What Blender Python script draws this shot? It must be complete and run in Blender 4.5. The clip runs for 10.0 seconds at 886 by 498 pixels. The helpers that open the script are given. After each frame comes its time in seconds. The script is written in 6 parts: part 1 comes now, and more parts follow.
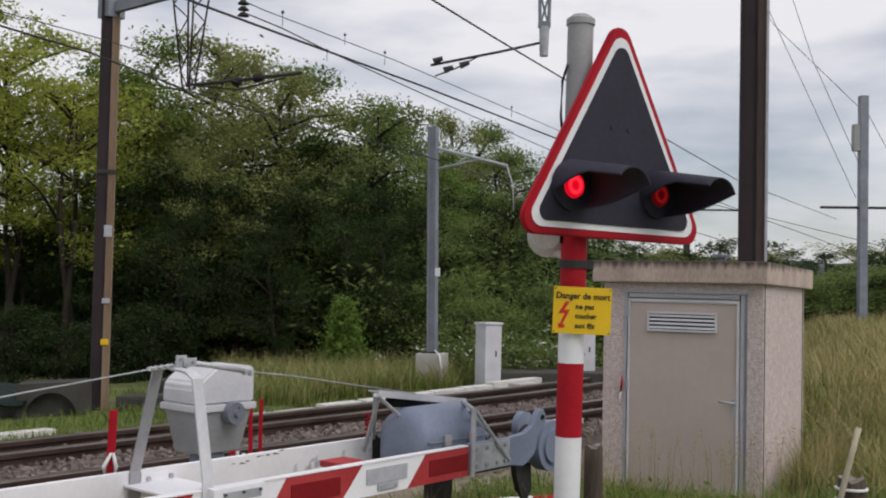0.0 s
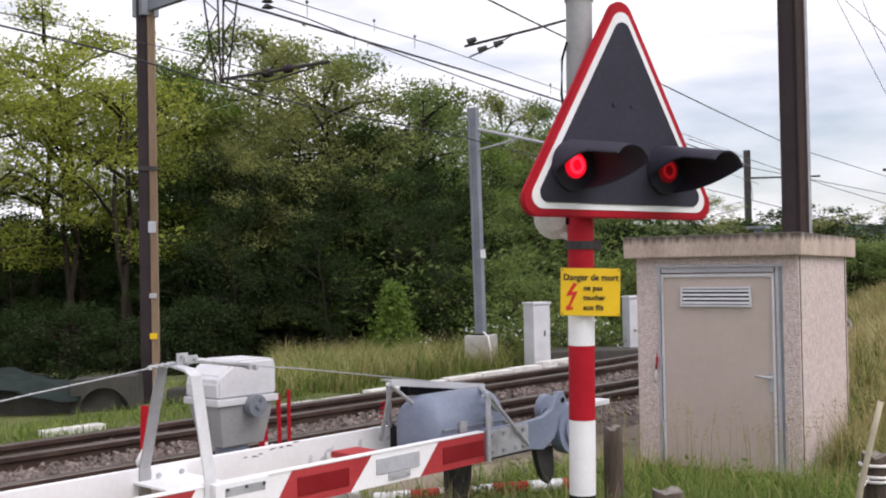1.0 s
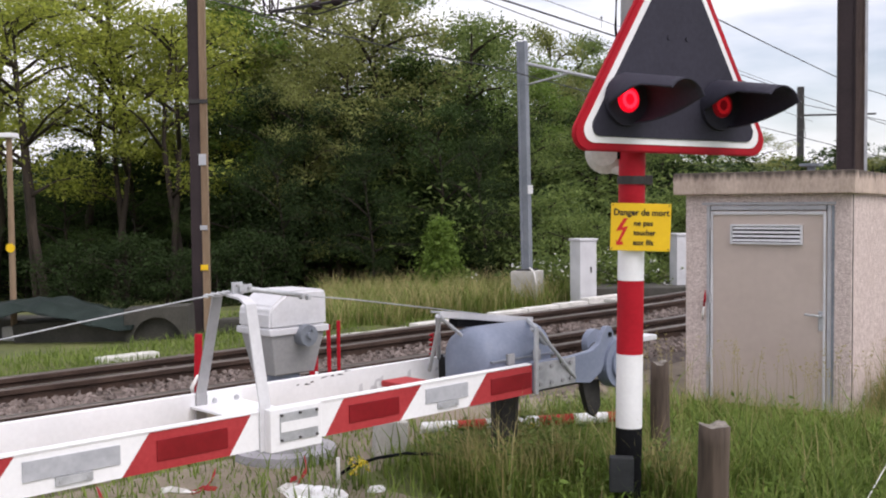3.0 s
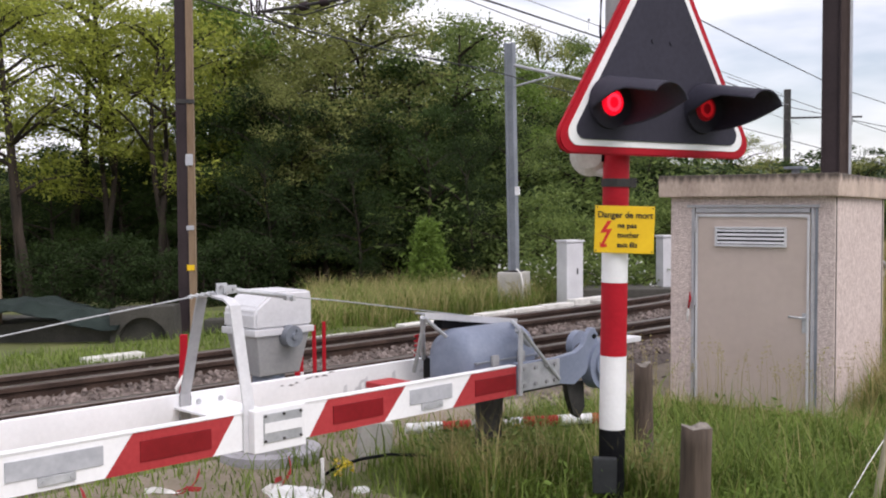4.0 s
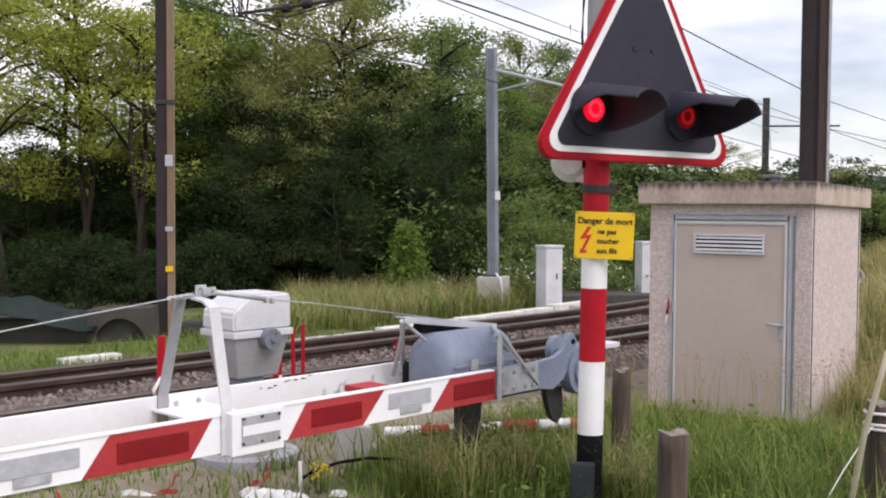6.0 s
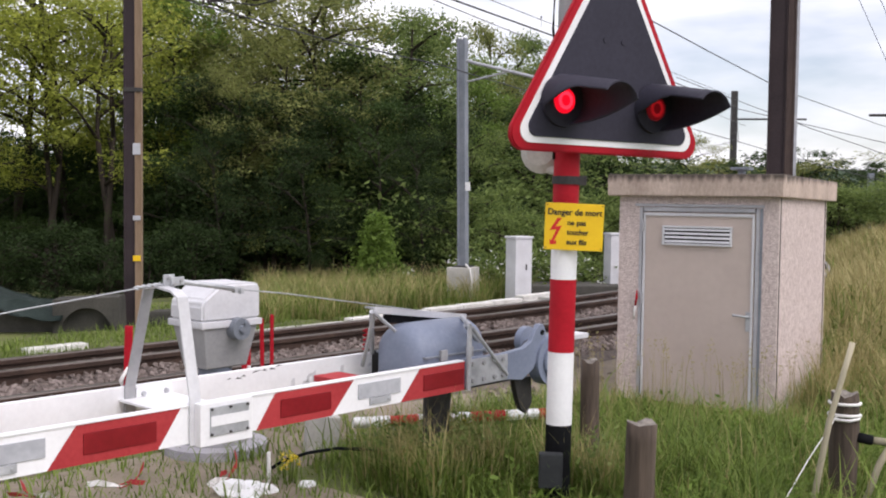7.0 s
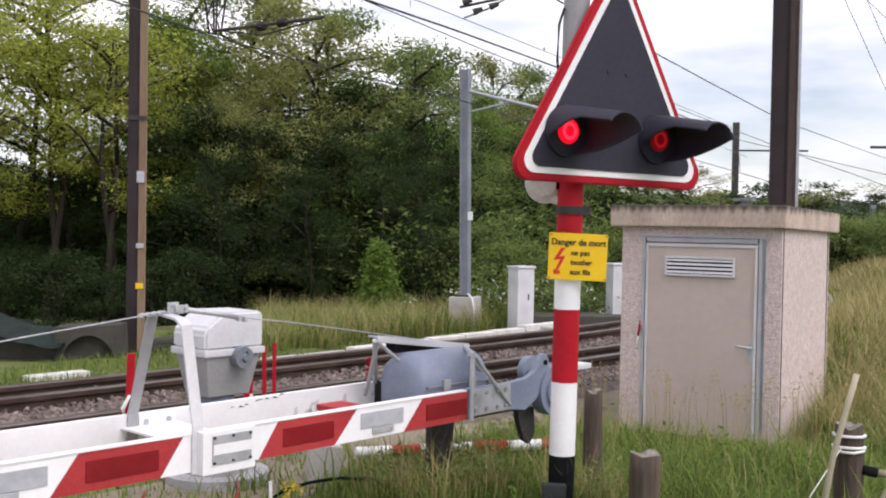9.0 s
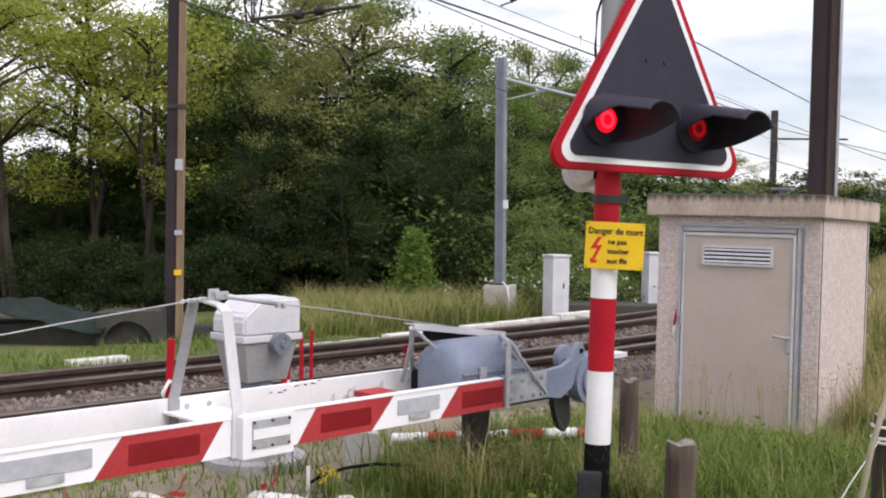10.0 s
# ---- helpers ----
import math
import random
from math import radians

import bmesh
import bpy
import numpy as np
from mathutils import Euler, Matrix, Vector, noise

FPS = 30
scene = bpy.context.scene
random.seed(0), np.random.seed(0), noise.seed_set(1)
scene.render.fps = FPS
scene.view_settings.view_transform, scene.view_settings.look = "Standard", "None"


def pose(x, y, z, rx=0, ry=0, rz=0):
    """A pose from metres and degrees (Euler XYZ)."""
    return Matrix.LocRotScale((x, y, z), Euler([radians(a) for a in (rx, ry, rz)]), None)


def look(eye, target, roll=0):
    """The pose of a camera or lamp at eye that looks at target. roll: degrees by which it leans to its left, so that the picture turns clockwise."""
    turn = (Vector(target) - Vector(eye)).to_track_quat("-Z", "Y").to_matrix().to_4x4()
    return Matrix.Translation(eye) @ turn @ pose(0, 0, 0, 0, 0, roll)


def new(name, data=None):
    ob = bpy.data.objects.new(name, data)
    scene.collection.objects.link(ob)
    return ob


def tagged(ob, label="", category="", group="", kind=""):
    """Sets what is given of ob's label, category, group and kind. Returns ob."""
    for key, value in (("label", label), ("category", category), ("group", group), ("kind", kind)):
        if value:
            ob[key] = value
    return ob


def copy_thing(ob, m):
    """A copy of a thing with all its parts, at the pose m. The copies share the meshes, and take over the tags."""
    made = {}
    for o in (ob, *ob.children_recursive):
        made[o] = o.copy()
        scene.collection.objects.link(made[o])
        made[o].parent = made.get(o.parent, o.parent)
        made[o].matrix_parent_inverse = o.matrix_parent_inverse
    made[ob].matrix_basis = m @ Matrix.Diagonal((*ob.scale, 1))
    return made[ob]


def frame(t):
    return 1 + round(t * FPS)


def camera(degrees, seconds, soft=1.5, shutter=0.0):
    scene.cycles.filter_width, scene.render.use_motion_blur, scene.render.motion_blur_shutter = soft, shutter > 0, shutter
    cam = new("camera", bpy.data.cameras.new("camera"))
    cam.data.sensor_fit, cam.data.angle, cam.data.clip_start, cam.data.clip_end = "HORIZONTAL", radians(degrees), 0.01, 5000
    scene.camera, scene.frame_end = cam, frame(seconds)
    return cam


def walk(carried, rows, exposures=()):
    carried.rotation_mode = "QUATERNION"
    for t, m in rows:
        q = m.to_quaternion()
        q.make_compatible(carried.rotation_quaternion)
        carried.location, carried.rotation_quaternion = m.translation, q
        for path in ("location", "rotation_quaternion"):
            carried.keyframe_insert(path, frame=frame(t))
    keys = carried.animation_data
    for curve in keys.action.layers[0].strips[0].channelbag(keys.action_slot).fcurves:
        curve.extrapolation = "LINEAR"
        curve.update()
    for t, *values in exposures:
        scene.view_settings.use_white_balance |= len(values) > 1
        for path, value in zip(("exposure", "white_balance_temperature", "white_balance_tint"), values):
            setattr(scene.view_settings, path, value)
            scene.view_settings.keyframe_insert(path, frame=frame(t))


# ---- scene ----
cam = camera(45.9, 10.0, soft=2.0)
PATH = [
    (0, (-0.234, 0.044, 1.311), (-0.218, 2.043, 1.38), 1.2),
    (0.5, (-0.034, 0.043, 1.332), (-0.16, 2.038, 1.32), -0.2),
    (1, (0.019, 0.08, 1.339), (-0.088, 2.077, 1.37), -1.1),
    (1.5, (0.025, 0.054, 1.333), (-0.106, 2.049, 1.352), -1.1),
    (2, (0.004, 0.032, 1.329), (-0.153, 2.026, 1.3), -0.8),
    (2.5, (-0.001, 0.045, 1.333), (-0.181, 2.036, 1.268), -0.8),
    (2.7, (-0.003, 0.054, 1.327), (-0.205, 2.041, 1.236), -0.6),
    (3.8, (0.014, 0.048, 1.336), (-0.147, 2.039, 1.25), -0.2),
    (4, (0.015, 0.042, 1.333), (-0.157, 2.033, 1.244), -0.3),
    (4.5, (0.016, 0.041, 1.334), (-0.139, 2.033, 1.258), -0.3),
    (5, (0.016, 0.04, 1.336), (-0.15, 2.032, 1.262), -0.4),
    (6.5, (0.01, 0.038, 1.334), (-0.095, 2.034, 1.243), 0.7),
    (7, (0.01, 0.04, 1.334), (-0.065, 2.036, 1.235), 0.7),
    (7.5, (0.008, 0.05, 1.335), (-0.044, 2.048, 1.259), 0.9),
    (8, (0.0, 0.031, 1.335), (-0.077, 2.028, 1.264), 1.0),
    (8.5, (0.006, 0.038, 1.335), (-0.073, 2.036, 1.283), 0.9),
    (9, (0.001, 0.033, 1.334), (-0.078, 2.031, 1.291), 1.0),
    (9.5, (0.006, 0.036, 1.335), (-0.081, 2.033, 1.273), 1.2),
    (10, (-0.009, 0.011, 1.335), (-0.153, 2.005, 1.268), 1.2),
]
walk(cam, [(t, look(eye, target, roll)) for t, eye, target, roll in PATH],
     exposures=((0, -0.3, 6500, 13), (0.3, -0.18, 6500, 14), (0.7, 0.08, 6500, 16), (1.2, 0.32, 6500, 17), (2.5, 0.34, 6500, 17), (10, 0.40, 6500, 17)))
SKY = 0.092
world = bpy.data.worlds.new("sky")
scene.world = world
world.use_nodes = True
_n, _l = world.node_tree.nodes, world.node_tree.links
_n.clear()
w_out = _n.new("ShaderNodeOutputWorld")
w_bg = _n.new("ShaderNodeBackground")
w_sky = _n.new("ShaderNodeTexSky")
w_sky.sky_type, w_sky.sun_disc = "NISHITA", False
w_sky.sun_elevation, w_sky.sun_rotation = radians(56), radians(150)
w_tc, w_map, w_noise, w_ramp, w_mix = (_n.new("ShaderNode" + k) for k in ("TexCoord", "Mapping", "TexNoise", "ValToRGB", "Mix"))
w_mix.data_type = "RGBA"
w_map.inputs["Scale"].default_value = (1.1, 1.1, 4.2)
w_map.inputs["Location"].default_value = (0.35, 0.1, 0.2)
w_noise.inputs["Scale"].default_value, w_noise.inputs["Detail"].default_value = 2.1, 6
w_ramp.color_ramp.elements[0].position, w_ramp.color_ramp.elements[1].position = 0.33, 0.56
w_ramp.color_ramp.elements[0].color, w_ramp.color_ramp.elements[1].color = (0.12, 0.12, 0.12, 1), (1, 1, 1, 1)
w_mix.inputs["B"].default_value = (10.9, 11.0, 11.4, 1)
_l.new(w_tc.outputs["Generated"], w_map.inputs["Vector"])
_l.new(w_map.outputs["Vector"], w_noise.inputs["Vector"])
_l.new(w_noise.outputs["Fac"], w_ramp.inputs["Fac"])
_l.new(w_ramp.outputs["Color"], w_mix.inputs["Factor"])
_l.new(w_sky.outputs["Color"], w_mix.inputs["A"])
_l.new(w_mix.outputs["Result"], w_bg.inputs["Color"])
w_bg.inputs["Strength"].default_value = SKY
_l.new(w_bg.outputs["Background"], w_out.inputs["Surface"])

sun = new("sun", bpy.data.lights.new("sun", "SUN"))
sun.data.energy, sun.data.angle, sun.data.color = 1.8, radians(40), (1.0, 0.97, 0.94)
sun.matrix_world = look((8, -6.5, 12.5), (0, 0, 0))

# ---- materials ----
MATS = {}


def material(name, dark, light, scale=6.0, rough=0.7, metal=0.0, bump=0.15, fine=60.0, stain=0.25, leafy=0.0, island=0.0, object_random=0.0, stretch=(1, 1, 1), spec=0.4, grain=0.45):
    """Two scales of noise between two colours, with stains and fine relief."""
    if name in MATS:
        return MATS[name]
    m = bpy.data.materials.new(name)
    m.use_nodes = True
    nt = m.node_tree
    b = nt.nodes["Principled BSDF"]
    N = nt.nodes.new
    L = nt.links.new
    tc, mp = N("ShaderNodeTexCoord"), N("ShaderNodeMapping")
    mp.inputs["Scale"].default_value = stretch
    L(tc.outputs["Object"], mp.inputs["Vector"])
    big, small = N("ShaderNodeTexNoise"), N("ShaderNodeTexNoise")
    big.inputs["Scale"].default_value, big.inputs["Detail"].default_value = scale, 5
    small.inputs["Scale"].default_value, small.inputs["Detail"].default_value = fine, 3
    L(mp.outputs["Vector"], big.inputs["Vector"])
    L(mp.outputs["Vector"], small.inputs["Vector"])
    add = N("ShaderNodeMath")
    add.operation = "MULTIPLY_ADD"
    L(small.outputs["Fac"], add.inputs[0])
    add.inputs[1].default_value = grain
    L(big.outputs["Fac"], add.inputs[2])
    last = add.outputs["Value"]
    if island or object_random:
        src = N("ShaderNodeNewGeometry").outputs["Random Per Island"] if island else N("ShaderNodeObjectInfo").outputs["Random"]
        more = N("ShaderNodeMath")
        more.operation = "MULTIPLY_ADD"
        L(src, more.inputs[0])
        more.inputs[1].default_value = island or object_random
        L(last, more.inputs[2])
        last = more.outputs["Value"]
        extra = island or object_random
    else:
        extra = 0.0
    rng = N("ShaderNodeMapRange")
    half = 0.5 + grain / 2 + extra / 2
    rng.inputs["From Min"].default_value, rng.inputs["From Max"].default_value = half - 0.28 - extra / 2, half + 0.28 + extra / 2
    L(last, rng.inputs["Value"])
    mix = N("ShaderNodeMix")
    mix.data_type = "RGBA"
    mix.inputs["A"].default_value, mix.inputs["B"].default_value = (*dark, 1), (*light, 1)
    L(rng.outputs["Result"], mix.inputs["Factor"])
    L(mix.outputs["Result"], b.inputs["Base Color"])
    b.inputs["Metallic"].default_value = metal
    b.inputs["Specular IOR Level"].default_value = spec
    r2 = N("ShaderNodeMapRange")
    r2.inputs["To Min"].default_value, r2.inputs["To Max"].default_value = max(rough - stain * 0.4, 0.05), min(rough + stain * 0.4, 1)
    L(big.outputs["Fac"], r2.inputs["Value"])
    L(r2.outputs["Result"], b.inputs["Roughness"])
    if bump:
        bp = N("ShaderNodeBump")
        bp.inputs["Strength"].default_value, bp.inputs["Distance"].default_value = bump, 0.01
        L(small.outputs["Fac"], bp.inputs["Height"])
        L(bp.outputs["Normal"], b.inputs["Normal"])
    if leafy:
        tr, sh = N("ShaderNodeBsdfTranslucent"), N("ShaderNodeMixShader")
        L(mix.outputs["Result"], tr.inputs["Color"])
        sh.inputs["Fac"].default_value = leafy
        L(b.outputs["BSDF"], sh.inputs[1])
        L(tr.outputs["BSDF"], sh.inputs[2])
        L(sh.outputs["Shader"], nt.nodes["Material Output"].inputs["Surface"])
    MATS[name] = m
    return m


def glow(name, colour, strength):
    m = bpy.data.materials.new(name)
    m.use_nodes = True
    b = m.node_tree.nodes["Principled BSDF"]
    b.inputs["Base Color"].default_value = (*colour, 1)
    b.inputs["Emission Color"].default_value = (*colour, 1)
    b.inputs["Emission Strength"].default_value = strength
    b.inputs["Roughness"].default_value = 0.3
    return m


M_soil = material("soil_and_turf", (0.05, 0.065, 0.02), (0.17, 0.18, 0.06), 1.2, 0.95, bump=0.6, fine=22)
M_dirt = material("trodden_dirt", (0.16, 0.13, 0.095), (0.30, 0.25, 0.19), 3.0, 0.95, bump=0.5, fine=40)
M_bed = material("ballast_bed", (0.06, 0.045, 0.037), (0.19, 0.152, 0.13), 9.0, 0.95, bump=0.9, fine=28)
M_stone = material("ballast_stone", (0.05, 0.037, 0.032), (0.30, 0.245, 0.22), 3.0, 0.9, bump=0.3, fine=40, island=0.9)
M_rail = material("rusty_rail_steel", (0.028, 0.017, 0.013), (0.095, 0.06, 0.045), 5.0, 0.75, 0.25, bump=0.2)
M_railtop = material("worn_rail_head", (0.10, 0.08, 0.07), (0.24, 0.21, 0.19), 4.0, 0.4, 0.8, bump=0.05, stretch=(0.2, 1, 1))
M_white = material("weathered_white_paint", (0.73, 0.73, 0.74), (0.86, 0.86, 0.87), 4.0, 0.55, bump=0.05, stain=0.3)
M_red = material("weathered_red_paint", (0.30, 0.006, 0.014), (0.46, 0.012, 0.024), 5.0, 0.55, bump=0.05, spec=0.18)
M_fadedred = material("sun_faded_red_paint", (0.30, 0.022, 0.026), (0.46, 0.055, 0.058), 3.0, 0.6, bump=0.05, spec=0.2)
M_redfoil = material("dark_red_reflective_foil", (0.17, 0.006, 0.010), (0.25, 0.010, 0.016), 9.0, 0.35, bump=0.04)
M_greyfoil = material("grey_reflective_foil", (0.34, 0.35, 0.38), (0.50, 0.51, 0.54), 12.0, 0.35, bump=0.04)
M_galv = material("galvanised_steel", (0.33, 0.34, 0.36), (0.56, 0.57, 0.59), 14.0, 0.5, 0.35, bump=0.08)
M_bluegrey = material("blue_grey_enamel", (0.155, 0.185, 0.255), (0.25, 0.285, 0.37), 4.0, 0.42, bump=0.06, stain=0.4)
M_lightgrey = material("light_grey_enamel", (0.50, 0.50, 0.52), (0.68, 0.68, 0.70), 4.0, 0.5, bump=0.05)
M_midgrey = material("mid_grey_enamel", (0.26, 0.26, 0.27), (0.38, 0.38, 0.385), 5.0, 0.55, bump=0.06)
M_darksteel = material("dark_greasy_steel", (0.02, 0.02, 0.022), (0.07, 0.065, 0.06), 8.0, 0.6, 0.3, bump=0.15)
M_black = material("black_matt_enamel", (0.020, 0.019, 0.030), (0.042, 0.040, 0.058), 2.5, 0.6, bump=0.04, stain=0.5, spec=0.22)
M_boxgrey = material("charcoal_grey_plastic", (0.020, 0.022, 0.024), (0.045, 0.048, 0.05), 7.0, 0.6, bump=0.05, spec=0.2)
M_blackpaint = material("black_bitumen_paint", (0.004, 0.004, 0.005), (0.014, 0.015, 0.016), 6.0, 0.75, spec=0.06)
M_yellow = material("yellow_enamel_plate", (0.74, 0.46, 0.005), (0.86, 0.56, 0.012), 4.0, 0.4, bump=0.02)
M_render = material("pebbledash_render", (0.47, 0.375, 0.345), (0.74, 0.635, 0.595), 30.0, 0.95, bump=1.0, fine=95, grain=1.3)
M_slab = material("weathered_concrete_slab", (0.36, 0.28, 0.23), (0.60, 0.485, 0.41), 2.2, 0.95, bump=0.4, fine=26, stretch=(2, 2, 1), grain=0.7)
M_door = material("beige_painted_steel_door", (0.46, 0.38, 0.335), (0.55, 0.46, 0.41), 1.6, 0.55, bump=0.03, fine=20)
M_frame = material("grey_door_frame_steel", (0.37, 0.365, 0.39), (0.50, 0.495, 0.52), 6.0, 0.5, 0.1, bump=0.05)
M_concrete = material("pale_concrete", (0.36, 0.35, 0.32), (0.62, 0.60, 0.56), 4.0, 0.95, bump=0.3)
M_basegrey = material("lilac_grey_concrete", (0.27, 0.26, 0.28), (0.44, 0.43, 0.455), 5.0, 0.95, bump=0.3)
M_oldconcrete = material("mossy_old_concrete", (0.024, 0.025, 0.02), (0.10, 0.093, 0.08), 3.0, 0.95, bump=0.5)
M_wood = material("weathered_fence_wood", (0.026, 0.019, 0.014), (0.135, 0.10, 0.076), 9.0, 0.9, bump=0.8, fine=45, stretch=(1, 1, 0.12))
M_endgrain = material("grey_split_end_grain", (0.09, 0.078, 0.065), (0.30, 0.27, 0.235), 18.0, 0.95, bump=0.8, fine=70)
M_stick = material("bleached_stick_wood", (0.28, 0.25, 0.17), (0.50, 0.45, 0.33), 8.0, 0.85, bump=0.4, stretch=(1, 1, 0.15))
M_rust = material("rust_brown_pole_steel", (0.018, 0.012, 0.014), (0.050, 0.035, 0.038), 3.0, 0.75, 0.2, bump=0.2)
# paler browns for the poles' right sides, side light put into the colour
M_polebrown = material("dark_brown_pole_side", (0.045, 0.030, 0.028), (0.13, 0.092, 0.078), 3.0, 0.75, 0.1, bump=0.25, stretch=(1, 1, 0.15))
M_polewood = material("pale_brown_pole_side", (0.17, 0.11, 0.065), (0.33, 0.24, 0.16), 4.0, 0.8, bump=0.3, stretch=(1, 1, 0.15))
M_mast = material("grey_mast_steel", (0.17, 0.19, 0.22), (0.30, 0.32, 0.36), 4.0, 0.55, 0.3, bump=0.1)
M_wire = material("overhead_wire", (0.035, 0.035, 0.04), (0.09, 0.09, 0.1), 3.0, 0.5, 0.5, bump=0)
M_rope = material("stranded_steel_cable", (0.28, 0.29, 0.31), (0.52, 0.53, 0.55), 90.0, 0.5, 0.4, bump=0.4)
M_tape = material("white_plastic_tape", (0.62, 0.60, 0.58), (0.85, 0.84, 0.82), 5.0, 0.5, bump=0.1)
M_tarp = material("green_tarpaulin", (0.014, 0.028, 0.025), (0.05, 0.075, 0.065), 4.0, 0.6, bump=0.5)
M_bark = material("tree_bark", (0.016, 0.012, 0.009), (0.058, 0.043, 0.032), 6.0, 0.95, bump=0.8, fine=30, stretch=(1, 1, 0.25))
M_leaf = material("mid_green_leaf", (0.05, 0.09, 0.026), (0.30, 0.38, 0.115), 0.5, 0.55, bump=0, leafy=0.5, spec=0.15, island=0.8, fine=4)
M_leafyellow = material("yellow_green_leaf", (0.115, 0.155, 0.026), (0.53, 0.57, 0.105), 0.5, 0.55, bump=0, leafy=0.5, spec=0.15, island=0.8, fine=4)
M_leafolive = material("olive_leaf", (0.088, 0.112, 0.036), (0.41, 0.43, 0.145), 0.5, 0.6, bump=0, leafy=0.5, spec=0.15, island=0.8, fine=4)
# dark green leaf, taken near black to hold the understorey's shade in its colour
M_leafshaded = material("shaded_dark_green_leaf", (0.010, 0.021, 0.008), (0.058, 0.092, 0.030), 0.5, 0.8, bump=0, leafy=0.35, spec=0.15, island=0.8, fine=4)
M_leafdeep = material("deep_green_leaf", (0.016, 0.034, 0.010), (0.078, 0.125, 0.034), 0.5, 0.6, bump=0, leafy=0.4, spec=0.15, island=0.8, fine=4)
M_leafbright = material("fresh_green_leaf", (0.08, 0.14, 0.025), (0.25, 0.36, 0.075), 0.5, 0.5, bump=0, leafy=0.45, spec=0.15, island=0.8, fine=4)
M_grass = material("green_grass_blade", (0.042, 0.078, 0.014), (0.27, 0.355, 0.08), 0.7, 0.6, bump=0, leafy=0.35, spec=0.15, island=0.8, fine=5)
M_dry = material("dry_grass_blade", (0.20, 0.17, 0.06), (0.58, 0.50, 0.25), 0.7, 0.7, bump=0, leafy=0.35, spec=0.15, island=0.8, fine=5)
M_petal = material("white_petal", (0.6, 0.6, 0.56), (0.85, 0.85, 0.82), 4.0, 0.6, bump=0, leafy=0.2)
M_yellowpetal = material("yellow_petal", (0.6, 0.45, 0.02), (0.8, 0.65, 0.05), 4.0, 0.6, bump=0, leafy=0.2)
M_hill = material("far_wooded_hill", (0.03, 0.05, 0.035), (0.08, 0.11, 0.075), 0.05, 0.95, bump=0, fine=0.4)
M_lamp_on = glow("lit_red_lens", (0.80, 0.004, 0.018), 0.8)
M_lamp_core = glow("lit_red_core", (1.0, 0.022, 0.045), 1.7)
M_lamp_off = glow("dim_red_lens", (0.20, 0.004, 0.008), 0.22)
M_lamp_ring = glow("dim_red_core", (0.42, 0.010, 0.014), 0.42)
M_trough = material("chalky_white_concrete", (0.50, 0.49, 0.45), (0.78, 0.76, 0.72), 7.0, 0.95, bump=0.4)


def stained_slab():
    """Pinkish concrete whose upper rim carries dark lichen running down in drips."""
    m = M_slab.copy()
    m.name = "lichen_stained_slab"
    nt = m.node_tree
    N, L = nt.nodes.new, nt.links.new
    b = nt.nodes["Principled BSDF"]
    old = b.inputs["Base Color"].links[0].from_socket
    tc, mp, ns, sp = N("ShaderNodeTexCoord"), N("ShaderNodeMapping"), N("ShaderNodeTexNoise"), N("ShaderNodeSeparateXYZ")
    mp.inputs["Scale"].default_value = (26, 26, 4)
    ns.inputs["Scale"].default_value, ns.inputs["Detail"].default_value = 1.0, 5
    L(tc.outputs["Object"], mp.inputs["Vector"])
    L(mp.outputs["Vector"], ns.inputs["Vector"])
    L(tc.outputs["Object"], sp.inputs["Vector"])
    up, add, cut, mix = N("ShaderNodeMapRange"), N("ShaderNodeMath"), N("ShaderNodeMapRange"), N("ShaderNodeMix")
    up.inputs["From Min"].default_value, up.inputs["From Max"].default_value = 1.40, 1.505
    L(sp.outputs["Z"], up.inputs["Value"])
    add.operation = "ADD"
    L(up.outputs["Result"], add.inputs[0])
    L(ns.outputs["Fac"], add.inputs[1])
    cut.inputs["From Min"].default_value, cut.inputs["From Max"].default_value = 1.02, 1.42
    cut.inputs["To Max"].default_value = 0.85
    L(add.outputs["Value"], cut.inputs["Value"])
    mix.data_type = "RGBA"
    mix.inputs["B"].default_value = (0.030, 0.026, 0.022, 1)
    L(cut.outputs["Result"], mix.inputs["Factor"])
    L(old, mix.inputs["A"])
    L(mix.outputs["Result"], b.inputs["Base Color"])
    return m


M_ink = material("black_lettering", (0.010, 0.010, 0.012), (0.02, 0.02, 0.022), 5.0, 0.5, bump=0)
M_redink = material("red_lettering", (0.55, 0.02, 0.015), (0.65, 0.03, 0.02), 5.0, 0.5, bump=0)


# ---- building helpers ----
TR = pose(0, 0, 0, 0, 0, 50)          # the railway's frame: x along the rails, y across them


def part(name, bm, mat, parent=None, label="", smooth=False):
    me = bpy.data.meshes.new(name)
    bm.to_mesh(me)
    bm.free()
    if smooth:
        for p in me.polygons:
            p.use_smooth = True
        me.set_sharp_from_angle(angle=radians(40))
    for mm in (mat if isinstance(mat, (list, tuple)) else [mat]):
        me.materials.append(mm)
    ob = new(name, me)
    if parent:
        ob.parent = parent
    if label:
        tagged(ob, label)
    return ob


def empty(name, m, label, category, group="", kind=""):
    ob = new(name)
    ob.empty_display_size = 0.1
    ob.matrix_basis = m
    return tagged(ob, label, category, group, kind)


